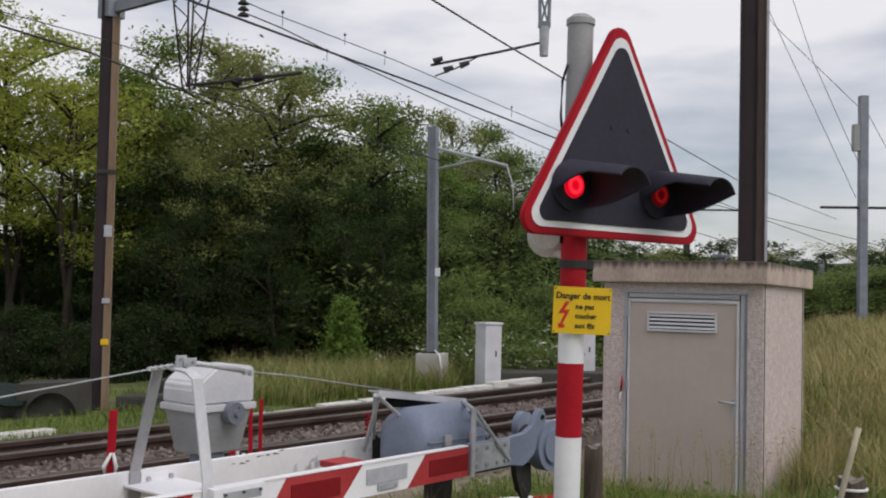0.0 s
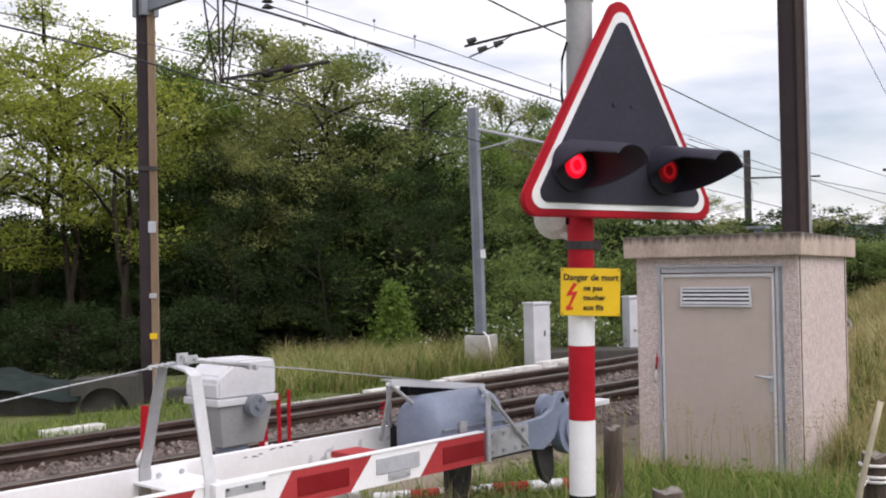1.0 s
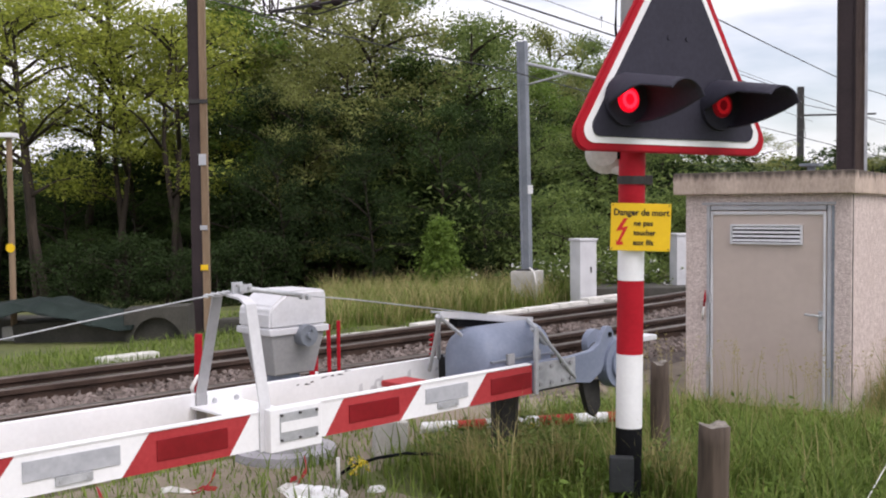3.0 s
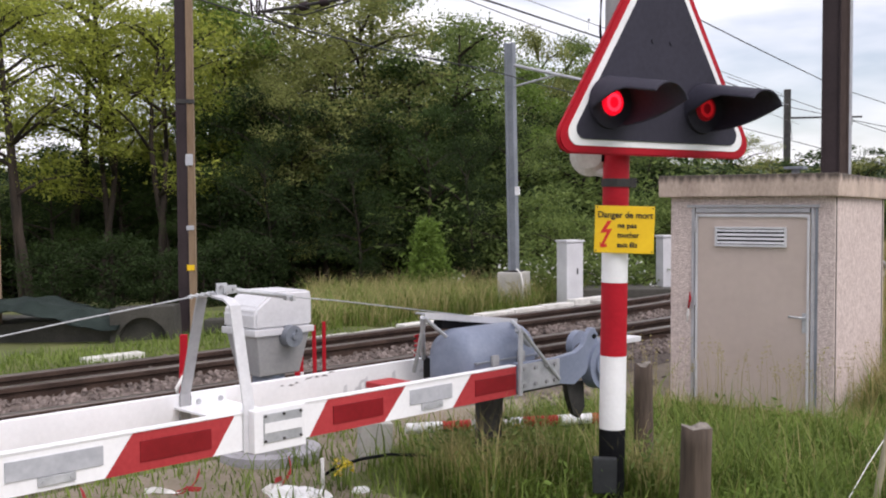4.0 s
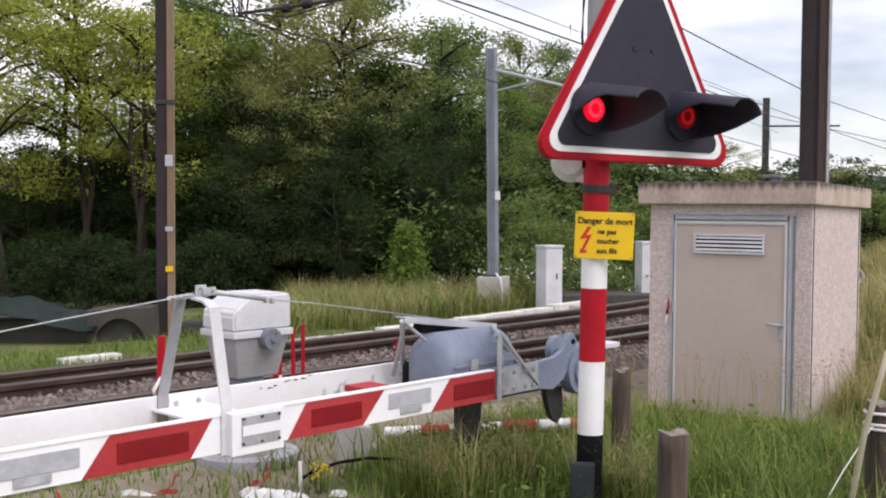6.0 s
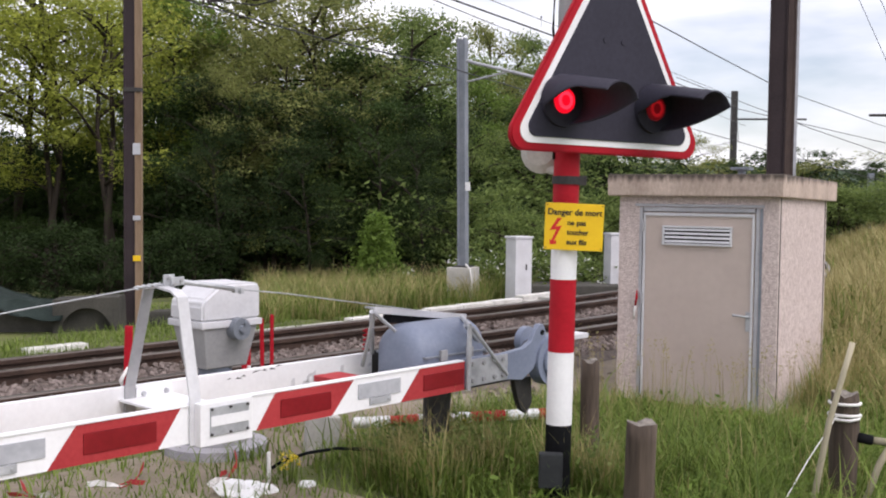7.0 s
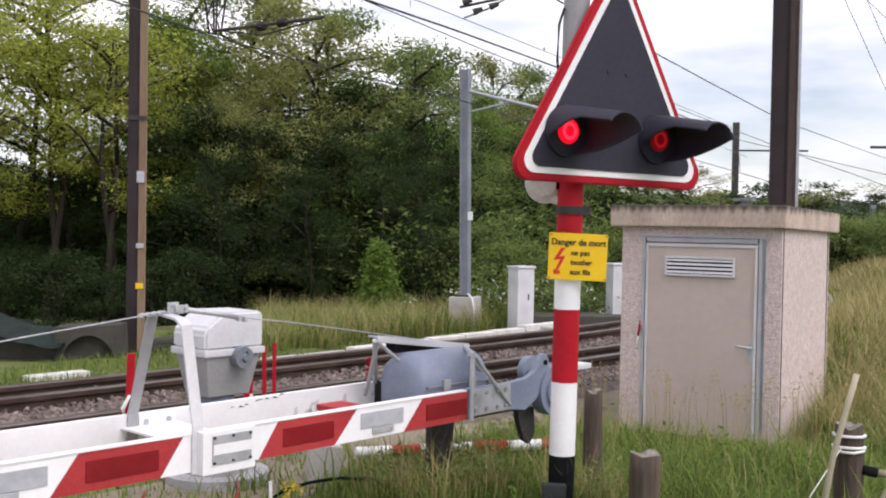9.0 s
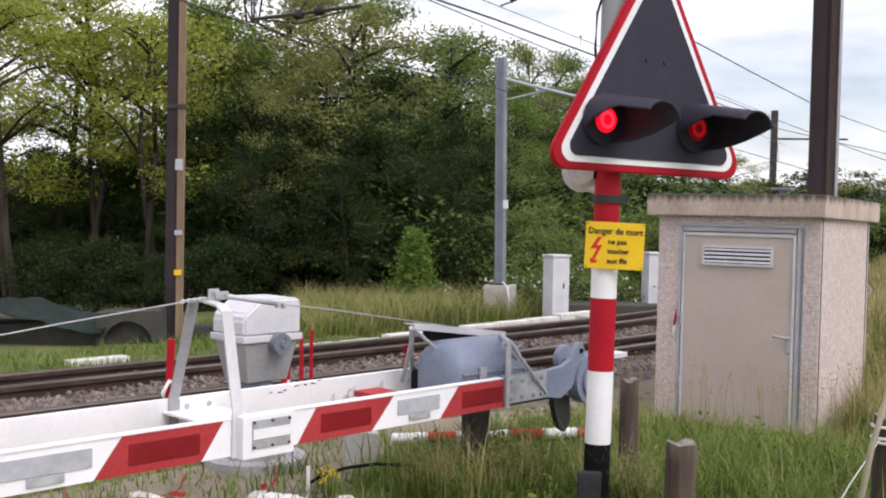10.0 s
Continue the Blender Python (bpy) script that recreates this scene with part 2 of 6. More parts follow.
def box(bm, x0, y0, z0, x1, y1, z1, bevel=0.0, m=None, mi=0):
    r = bmesh.ops.create_cube(bm, size=1.0)
    vs = r["verts"]
    fit = Matrix.LocRotScale(((x0 + x1) / 2, (y0 + y1) / 2, (z0 + z1) / 2), None, (abs(x1 - x0), abs(y1 - y0), abs(z1 - z0)))
    bmesh.ops.transform(bm, matrix=fit, verts=vs)
    fs = {f for v in vs for f in v.link_faces}
    for f in fs:
        f.material_index = mi
    if bevel:
        es = list({e for v in vs for e in v.link_edges})
        r = bmesh.ops.bevel(bm, geom=es, offset=bevel, segments=2, profile=0.7, affect="EDGES")
        vs = list({v for f in r["faces"] for v in f.verts} | {v for v in vs if v.is_valid})
        for f in r["faces"]:
            f.material_index = mi
    if m is not None:
        bmesh.ops.transform(bm, matrix=m, verts=vs)
    return bm


def rod(bm, a, b, r0, r1=None, seg=12, mi=0, caps=True):
    a, b = Vector(a), Vector(b)
    r1 = r0 if r1 is None else r1
    q = (b - a).to_track_quat("Z", "Y").to_matrix().to_4x4()
    r = bmesh.ops.create_cone(bm, cap_ends=caps, segments=seg, radius1=r0, radius2=r1, depth=(b - a).length,
                              matrix=Matrix.Translation((a + b) / 2) @ q)
    for f in {f for v in r["verts"] for f in v.link_faces}:
        f.material_index = mi
    return bm


def tube(bm, pts, r, seg=6, mi=0):
    """A swept tube along points; r is a number or one for each point."""
    rings = []
    pts = [Vector(p) for p in pts]
    for i, p in enumerate(pts):
        way = (pts[min(i + 1, len(pts) - 1)] - pts[max(i - 1, 0)]).normalized()
        q = way.to_track_quat("Z", "Y")
        rr = r[i] if isinstance(r, (list, tuple)) else r
        rings.append([bm.verts.new(p + q @ Vector((rr * math.cos(k * math.tau / seg), rr * math.sin(k * math.tau / seg), 0))) for k in range(seg)])
    for a, b in zip(rings, rings[1:]):
        for k in range(seg):
            f = bm.faces.new((a[k], a[(k + 1) % seg], b[(k + 1) % seg], b[k]))
            f.material_index, f.smooth = mi, True
    for ring, flip in ((rings[0], True), (rings[-1], False)):
        f = bm.faces.new(ring[::-1] if flip else ring)
        f.material_index = mi
    return bm


def prism(bm, outline, depth, m=None, mi=0, holes=None):
    """An outline in x, z drawn out along y by depth."""
    lo = [bm.verts.new((x, 0, z)) for x, z in outline]
    hi = [bm.verts.new((x, depth, z)) for x, z in outline]
    fs = [bm.faces.new(lo), bm.faces.new(hi[::-1])]
    for i in range(len(lo)):
        j = (i + 1) % len(lo)
        fs.append(bm.faces.new((lo[j], lo[i], hi[i], hi[j])))
    for f in fs:
        f.material_index = mi
    bmesh.ops.recalc_face_normals(bm, faces=fs)
    if m is not None:
        bmesh.ops.transform(bm, matrix=m, verts=lo + hi)
    return bm


def B():
    return bmesh.new()


def raw(name, verts, faces, mat, parent=None, smooth=False):
    me = bpy.data.meshes.new(name)
    me.from_pydata(verts, [], faces)
    me.materials.append(mat)
    if smooth:
        for p in me.polygons:
            p.use_smooth = True
    ob = new(name, me)
    if parent:
        ob.parent = parent
    return ob


# ---- ground ----
def sn(x, y):
    return 0.643 * x + 0.766 * y, -0.766 * x + 0.643 * y


def curve_off(s):
    """Rails run straight past the road and then curve away to the left."""
    d = s - 9
    return 0.0 if d < 0 else d * d / 50 if d < 12.5 else 3.125 + (d - 12.5) * 0.5


def bend(s, n):
    return s, n + curve_off(s)


def ground_z(x, y):
    s, n = sn(x, y)
    n -= curve_off(s)
    z = 0.0
    if n > 8.4:
        z -= min((n - 8.4) * 0.045, 0.9)
    if 4.9 < n < 8.5:
        z -= 0.05
    if s > 7.6 and n < 5.0:
        z += min((s - 7.6) * 0.09, 0.42) * min(1, (5.0 - n) / 1.2)
    z -= 0.085 * math.exp(-((x - 1.35) ** 2 + (y - 7.0) ** 2) / 1.7)
    z += 0.03 * noise.noise((x * 0.6, y * 0.6, 0)) * (0.3 if 4.9 < n < 8.5 else 1)
    return z


def grid_axis(lo, hi):
    out, v = [], 0.0
    while v < hi:
        out.append(v)
        v += 0.3 if v < 24 else 0.3 + (v - 24) * 0.12
    neg, v = [], -0.3
    while v > lo:
        neg.append(v)
        v -= 0.3 if v > -24 else 0.3 + (-v - 24) * 0.12
    return [lo] + neg[::-1] + out + [hi]


xs, ys = grid_axis(-1500, 1500), grid_axis(-300, 2500)
verts = [(x, y, ground_z(x, y)) for y in ys for x in xs]
W = len(xs)
faces = [(j * W + i, j * W + i + 1, (j + 1) * W + i + 1, (j + 1) * W + i) for j in range(len(ys) - 1) for i in range(W - 1)]
ground = tagged(raw("ground", verts, faces, M_soil, smooth=True), "uneven turf and soil verge beside the railway", "ground", kind="structure")


def sheet(name, s0, s1, step, edge0, edge1, lift, mat, label):
    """A strip of surface laid over the ground between two wavering edges of the railway's frame."""
    rows, k = [], 16
    vs, fs = [], []
    n = int((s1 - s0) / step)
    for i in range(n + 1):
        s = s0 + (s1 - s0) * i / n
        a, b = edge0(s), edge1(s)
        for j in range(k + 1):
            q, m = bend(s, a + (b - a) * j / k)
            x, y = 0.643 * q - 0.766 * m, 0.766 * q + 0.643 * m
            vs.append((x, y, ground_z(x, y) + (lift if 0 < j < k and 0 < i < n else -0.03)))
    for i in range(n):
        for j in range(k):
            o = i * (k + 1) + j
            fs.append((o, o + k + 1, o + k + 2, o + 1))
    return tagged(raw(name, vs, fs, mat, smooth=True), label, name.replace("_", " "), kind="structure")


sheet("track_bed", -30, 90, 0.3, lambda s: 4.6 + min(max(s - 9, 0) * 0.15, 0.9) + 0.15 * noise.noise((s * 0.9, 1, 0)), lambda s: 8.1 + 0.12 * noise.noise((s * 0.9, 5, 0)), 0.06, M_bed, "dark brown stony bed under the track")
sheet("dirt_strip", -9, 3.3, 0.15, lambda s: 2.3 + 0.5 * noise.noise((s * 0.8, 9, 0)), lambda s: 4.75 + 0.1 * noise.noise((s * 0.9, 3, 0)), 0.018, M_dirt, "trodden pale dirt along the barrier")

sheet("dirt_patch", 3.0, 8.2, 0.15, lambda s: 3.95 + 0.35 * noise.noise((s * 1.1, 19, 0)), lambda s: 4.85 + 0.1 * noise.noise((s * 0.9, 13, 0)), 0.016, M_dirt, "gravelly pale dirt between verge and ballast")

# ---- railway ----
WEB = [(-0.062, 0.0), (0.062, 0.0), (0.062, 0.012), (0.012, 0.03), (0.010, 0.106), (-0.010, 0.106), (-0.012, 0.03), (-0.062, 0.012)]
HEAD = [(-0.034, 0.112), (-0.011, 0.105), (0.011, 0.105), (0.034, 0.112), (0.036, 0.144), (0.028, 0.152), (-0.028, 0.152), (-0.036, 0.144)]


def build_rail(n0):
    e = empty("rail", TR, "long rusty steel rail with a worn head on ballast", "rail", "rails of the track")
    for name, prof, mats in (("web_and_foot", WEB, [M_rail]), ("rail_head", HEAD, [M_rail, M_railtop])):
        bm = B()
        rings = []
        for i in range(130):
            a, b = bend(-40 + i, n0)
            rings.append([bm.verts.new((a, b + y, -0.032 + z)) for y, z in prof])
        k = len(prof)
        for a, b in zip(rings, rings[1:]):
            for i in range(k):
                f = bm.faces.new((a[i], b[i], b[(i + 1) % k], a[(i + 1) % k]))
                f.material_index = 1 if len(mats) > 1 and i in (4, 5, 6) else 0
        bm.faces.new(rings[0])
        bm.faces.new(rings[-1][::-1])
        bmesh.ops.recalc_face_normals(bm, faces=bm.faces)
        part(name, bm, mats, e)


for n0 in (5.63, 6.06, 6.98, 7.46):      # two running rails, each with its check rail
    build_rail(n0)


def stones(name, count, area, size, zf, seed, mat, parent=None):
    """Broken stones: squashed, jittered octahedra in one sheet."""
    rg = np.random.RandomState(seed)
    base = np.array([(1, 0, 0), (-1, 0, 0), (0, 1, 0), (0, -1, 0), (0, 0, 1), (0, 0, -1),
                     (.6, .6, .5), (-.6, .6, .5), (.6, -.6, .5), (-.6, -.6, .5)])
    tri = [(0, 6, 8), (0, 2, 6), (2, 7, 6), (2, 1, 7), (1, 9, 7), (1, 3, 9), (3, 8, 9), (3, 0, 8), (4, 8, 6), (4, 6, 7), (4, 7, 9), (4, 9, 8), (5, 2, 0), (5, 1, 2), (5, 3, 1), (5, 0, 3)]
    vs, fs = [], []
    for i in range(count):
        s, n = area(rg)
        r = size * (0.55 + rg.rand() ** 2 * 1.1)
        q = Euler(rg.rand(3) * 6.28).to_matrix()
        v = base * (1 + (rg.rand(10, 1) - 0.5) * 0.5) * r * np.array([1, 0.6 + rg.rand() * 0.4, 0.5 + rg.rand() * 0.3])
        v = v @ np.array(q) + np.array([s, n, zf(s, n) + r * 0.15])
        k = len(vs)
        vs += v.tolist()
        fs += [(a + k, b + k, c + k) for a, b, c in tri]
    ob = raw(name, vs, fs, mat, parent)
    return ob


def bed_area(rg):
    s = 0.5 + 14.5 * rg.rand() ** 1.45
    n = 4.85 + 3.1 * rg.rand()
    return bend(s, n)


ballast = stones("ballast", 27000, bed_area, 0.024, lambda s, n: 0.014 + 0.02 * noise.noise((s, n, 0)), 3, M_stone)
ballast.matrix_basis = TR
tagged(ballast, "brownish grey broken ballast stones between the rails", "ballast", kind="stuff")


def verge_area(rg):
    s = -1 + 9 * rg.rand()
    return s, 4.0 + 1.0 * rg.rand() ** 0.5


scatter = stones("gravel", 1500, verge_area, 0.022, lambda s, n: -0.03, 8, M_stone)
scatter.matrix_basis = TR
tagged(scatter, "loose gravel on the trodden edge of the track", "gravel", kind="stuff")

# pale concrete trough edge beyond the rails
bm = B()
for i in range(26):
    s = 4.15 + i * 0.56
    if i in (1, 2, 3, 17):
        continue
    base_n = float(np.interp(s, (4.3, 5.5, 8.4, 10.7, 13), (8.42, 8.24, 7.98, 7.98, 8.42)))
    a, n = s, base_n + 0.05 + 0.03 * noise.noise((s, 0, 0))
    box(bm, a, n - 0.07, -0.06, a + 0.55, n + 0.07, (0.005 if i < 6 else min(0.04 + (i - 6) * 0.012, 0.10)) + 0.015 * random.random(), 0.012, Matrix.Translation((0, 0, random.uniform(-.01, .01))))
edge = part("concrete_edging", bm, M_trough)
edge.matrix_basis = TR
tagged(edge, "low whitish concrete trough covers along the track", "edging", kind="structure")

# ---- hut ----
HUT = pose(1.937, 6.781, 0, 0, 0, -30)     # x along the door wall towards the right corner at 0, y into depth
hut = empty("relay_hut", HUT, "small pebble-dashed concrete relay hut with a beige steel door", "hut")
X0, X1, Y0, Y1 = -1.155, -0.055, 0.065, 1.42
bm = B()
prism(bm, [(X0, -0.25), (X0, 1.36), (X1, 1.36), (X1, -0.25), (X1 - 0.125, -0.25), (X1 - 0.125, 1.285), (X0 + 0.15, 1.285), (X0 + 0.15, -0.25)], 0.1, Matrix.Translation((0, Y0, 0)))
part("front_wall", bm, M_render, hut)
bm = B()
box(bm, X0, Y0 + 0.1, -0.25, X0 + 0.1, Y1, 1.36)
part("left_wall", bm, M_render, hut)
bm = B()
box(bm, X1 - 0.1, Y0 + 0.1, -0.25, X1, Y1, 1.36)
part("right_wall", bm, M_render, hut)
bm = B()
box(bm, X0 + 0.1, Y1 - 0.1, -0.25, X1 - 0.1, Y1, 1.36)
part("back_wall", bm, M_render, hut)
for x, y in ((X1 + 0.001, Y0 + 0.03), (X1 + 0.001, Y1 - 0.05)):
    bm = B()
    box(bm, x - 0.006, y - 0.006, -0.1, x + 0.003, y + 0.006, 1.355)
    part("corner_joint", bm, M_oldconcrete, hut)
bm = B()
box(bm, -1.225, 0, 1.36, -0.018, 1.59, 1.508, 0.012)
for v in bm.verts:
    v.co.z -= v.co.y * 0.014
    v.co += Vector((noise.noise(v.co * 4), noise.noise(v.co * 5 + Vector((9, 0, 0))), 0)) * 0.006
roof = part("roof", bm, stained_slab(), hut, "weathered pinkish concrete roof slab with dark streaks")
DX0, DX1, DZ1 = X0 + 0.15, X1 - 0.125, 1.285
bm = B()
box(bm, DX0, Y0 - 0.006, -0.10, DX0 + 0.022, Y0 + 0.06, DZ1, 0.003)
box(bm, DX1 - 0.022, Y0 - 0.006, -0.10, DX1, Y0 + 0.06, DZ1, 0.003)
box(bm, DX0 + 0.03, Y0 - 0.006, DZ1 - 0.03, DX1 - 0.03, Y0 + 0.06, DZ1, 0.003)
part("door_frame", bm, M_frame, hut, "grey steel door frame")
bm = B()
box(bm, DX0 - 0.03, Y0 - 0.014, DZ1 + 0.004, DX1 + 0.03, Y0 - 0.001, DZ1 + 0.022, 0.003)
part("drip_rail", bm, M_frame, hut)
bm = B()
box(bm, DX1 + 0.003, Y0 - 0.004, -0.10, DX1 + 0.022, Y0 - 0.001, DZ1, 0.001)
part("jamb_joint", bm, M_mast, hut, "dark grey mastic joint")
bm = B()
box(bm, DX0 + 0.026, Y0 - 0.002, -0.055, DX1 - 0.026, Y0 + 0.035, DZ1 - 0.036, 0.004)
door = part("door", bm, M_door, hut, "closed beige steel door")
bm = B()
box(bm, DX0 + 0.030, Y0 - 0.012, -0.05, DX0 + 0.046, Y0 - 0.003, DZ1 - 0.04, 0.003)
box(bm, DX1 - 0.046, Y0 - 0.012, -0.05, DX1 - 0.030, Y0 - 0.003, DZ1 - 0.04, 0.003)
box(bm, DX0 + 0.048, Y0 - 0.012, DZ1 - 0.06, DX1 - 0.048, Y0 - 0.003, DZ1 - 0.04, 0.003)
part("door_edge", bm, M_lightgrey, door, "pale folded door edge")
VX0, VX1, VZ0, VZ1 = -0.836, -0.356, 1.028, 1.16
bm = B()
for a in ((VX0, VZ0, VX1, VZ0 + 0.014), (VX0, VZ1 - 0.014, VX1, VZ1), (VX0, VZ0 + 0.014, VX0 + 0.014, VZ1 - 0.014), (VX1 - 0.014, VZ0 + 0.014, VX1, VZ1 - 0.014)):
    box(bm, a[0], Y0 - 0.022, a[1], a[2], Y0 - 0.004, a[3], 0.002)
vent = part("vent", bm, M_lightgrey, door, "pale louvred ventilation grille")
bm = B()
box(bm, VX0 + 0.014, Y0 - 0.006, VZ0 + 0.014, VX1 - 0.014, Y0 - 0.003, VZ1 - 0.014)
part("vent_back", bm, M_darksteel, door)
for i in range(4):
    bm = B()
    z = VZ0 + 0.018 + i * 0.0265
    box(bm, VX0 + 0.015, -0.002, -0.008, VX1 - 0.015, 0.001, 0.008, 0, Matrix.Translation((0, Y0 - 0.016, z + 0.009)) @ pose(0, 0, 0, -28))
    part("vent_slat", bm, M_lightgrey, door)
bm = B()
box(bm, DX1 - 0.075, Y0 - 0.010, 0.475, DX1 - 0.04, Y0 - 0.002, 0.605, 0.004)
rod(bm, (DX1 - 0.058, Y0 - 0.004, 0.575), (DX1 - 0.058, Y0 - 0.045, 0.575), 0.009)
tube(bm, [(DX1 - 0.058, Y0 - 0.045, 0.575), (DX1 - 0.095, Y0 - 0.047, 0.578), (DX1 - 0.15, Y0 - 0.047, 0.582)], 0.008, 8)
part("handle", bm, M_galv, door, "dull metal lever handle with lock plate")
for z in (0.18, 0.62, 1.12):
    bm = B()
    rod(bm, (DX0 + 0.028, Y0 - 0.014, z), (DX0 + 0.028, Y0 - 0.014, z + 0.07), 0.009, seg=8)
    part("hinge", bm, M_frame, door)
bm = B()
tube(bm, [(DX0 - 0.004, Y0 - 0.02, 0.71), (DX0 + 0.0, Y0 - 0.03, 0.66), (DX0 - 0.012, Y0 - 0.024, 0.60)], [0.004, 0.010, 0.007], 6)
part("red_tape_scrap", bm, M_red, hut, "scrap of red and white tape on the frame")
bm = B()
tube(bm, [(DX0 - 0.012, Y0 - 0.02, 0.60), (DX0 - 0.018, Y0 - 0.024, 0.56), (DX0 - 0.022, Y0 - 0.02, 0.50)], [0.006, 0.008, 0.004], 6)
part("white_tape_scrap", bm, M_tape, hut)
bm = B()
box(bm, -1.0, 0.2, -0.25, -0.1, 1.3, -0.06)
part("plinth", bm, M_slab, hut)
bm = B()
rod(bm, (-0.55, 0.9, 1.495), (-0.55, 0.9, 1.56), 0.03)
box(bm, -0.62, 0.84, 1.56, -0.48, 0.96, 1.58, 0.004)
part("roof_cap", bm, M_mast, hut, "small vent cap on the roof")

# ---- flashing crossing signal ----
POLE = Matrix.Translation((0.347, 4.545, 0)) @ pose(0, 0, 0, 0, 0.76, 0)
signal = empty("crossing_signal", POLE, "red and white banded pole with a black triangular flashing-light panel", "signal")
R = 0.056
for z0, z1, mat, lab in ((0.0, 0.36, M_blackpaint, "black painted foot"), (0.361, 0.675, M_white, "white band"), (0.676, 0.988, M_red, "red band"), (0.989, 1.27, M_white, "white band"),
                         (1.271, 1.80, M_red, "red band"), (1.801, 2.46, M_midgrey, "bare grey upper tube")):
    bm = B()
    rod(bm, (0, 0, z0), (0, 0, z1), R, seg=32)
    part("pole_band", bm, mat, signal, lab, True)
bm = B()
rod(bm, (0, 0, 2.45), (0, 0, 2.475), R + 0.006, seg=32)
rod(bm, (0, 0, 2.475), (0, 0, 2.495), R + 0.006, R - 0.02, seg=32)
part("pole_cap", bm, M_midgrey, signal)
bm = B()
rod(bm, (0, 0, 1.395), (0, 0, 1.43), R + 0.006, seg=24)
box(bm, 0.05, -0.02, 1.392, 0.085, 0.02, 1.433, 0.004)
part("clamp", bm, M_darksteel, signal, "dark pole clamp")
bm = B()
tube(bm, [(-0.055, -0.03, 2.27), (-0.075, -0.03, 2.2), (-0.078, -0.03, 2.05), (-0.06, -0.03, 1.9), (-0.058, -0.02, 1.5)], 0.006)
part("cable", bm, M_blackpaint, signal)
bm = B()
box(bm, -0.085, -0.10, 0.10, 0.015, -0.05, 0.25, 0.008)
part("terminal_box", bm, M_boxgrey, signal, "dark terminal box at the foot")

PANEL = pose(0.523 - 0.347, 4.530 - 4.545, 0.012, 0, 0, 35)   # x along the panel, -y towards the lamps' side


def rounded_triangle(side, r, drop):
    """Outline of an upright triangle whose bottom edge lies at z = drop; side is between the unrounded corners."""
    h = side * 0.866
    cs = [(-side / 2, drop), (side / 2, drop), (0, drop + h)]
    cx, cz = 0, drop + h / 3
    out = []
    for i, (x, z) in enumerate(cs):
        d = math.hypot(x - cx, z - cz)
        k = 1 - 2 * r / d
        ox, oz = cx + (x - cx) * k, cz + (z - cz) * k
        mid = math.atan2(z - cz, x - cx)
        for j in range(9):
            a = mid - math.radians(60) + j * math.radians(15)
            out.append((ox + r * math.cos(a), oz + r * math.sin(a)))
    return out


bm = B()
prism(bm, rounded_triangle(1.143, 0.07, 1.512), 0.022)
bmesh.ops.bevel(bm, geom=[e for e in bm.edges if abs(e.verts[0].co.y) < 1e-5 and abs(e.verts[1].co.y) < 1e-5], offset=0.006, segments=2, affect="EDGES")
panel = part("panel", bm, M_red, signal, "triangular panel with red rim")
panel.matrix_basis = PANEL
bm = B()
prism(bm, rounded_triangle(1.030, 0.052, 1.545), 0.004, Matrix.Translation((0, -0.004, 0)))
part("white_border", bm, M_white, panel)
bm = B()
prism(bm, rounded_triangle(0.938, 0.042, 1.571), 0.006, Matrix.Translation((0, -0.010, 0)))
part("black_face", bm, M_black, panel, "matt black face plate")
for x in (-0.05, 0.05):
    bm = B()
    rod(bm, (x, -0.008, 1.99), (x, -0.014, 1.99), 0.011, seg=12)
    part("bolt", bm, M_black, panel)


def lamp_unit(x, lit):
    z = 1.722
    bm = B()
    rod(bm, (x, -0.011, z), (x, -0.026, z), 0.108, 0.106, seg=32)
    lamp = part("lamp_housing", bm, M_black, panel, "black round lamp housing")
    # visor: an open tube whose lower part is cut away towards the tip
    bm = B()
    rows, seg = 9, 24
    grid = []
    for shell in (0.106, 0.100):
        g = []
        for i in range(rows):
            f = i / (rows - 1)
            y = -0.02 - 0.35 * f
            left, right = radians(112 - 58 * min(1, f * 2.2)), radians(165 - 95 * f)
            rr = shell - 0.010 * f
            ang = [-left + (left + right) * k / seg for k in range(seg + 1)]
            g.append([bm.verts.new((x + rr * math.sin(a), y, z + 0.004 - 0.045 * f + rr * math.cos(a))) for a in ang])
        grid.append(g)
    for g, flip in ((grid[0], 0), (grid[1], 1)):
        for i in range(rows - 1):
            for k in range(seg):
                q = (g[i][k], g[i][k + 1], g[i + 1][k + 1], g[i + 1][k])
                bm.faces.new(q[::-1] if flip else q).smooth = True
    o, n_ = grid
    for k in range(seg):
        bm.faces.new((o[-1][k], o[-1][k + 1], n_[-1][k + 1], n_[-1][k]))
    for i in range(rows - 1):
        for k in (0, seg):
            bm.faces.new((o[i][k], o[i + 1][k], n_[i + 1][k], n_[i][k]))
    bmesh.ops.recalc_face_normals(bm, faces=bm.faces)
    part("visor", bm, M_black, panel, "long black half-tube visor")
    bm = B()
    rod(bm, (x, -0.024, z), (x, -0.036, z), 0.054, 0.050, seg=28)
    part("lens", bm, M_lamp_on if lit else M_lamp_off, panel, "glowing red lens" if lit else "unlit red lens")
    bm = B()
    for k in range(14):
        a = k * math.tau / 14
        rod(bm, (x + 0.030 * math.cos(a), -0.034, z + 0.030 * math.sin(a)), (x + 0.030 * math.cos(a), -0.040, z + 0.030 * math.sin(a)), 0.008, seg=8)
    part("lens_ring", bm, M_lamp_core if lit else M_lamp_ring, panel)


lamp_unit(-0.275, True)
lamp_unit(0.235, False)

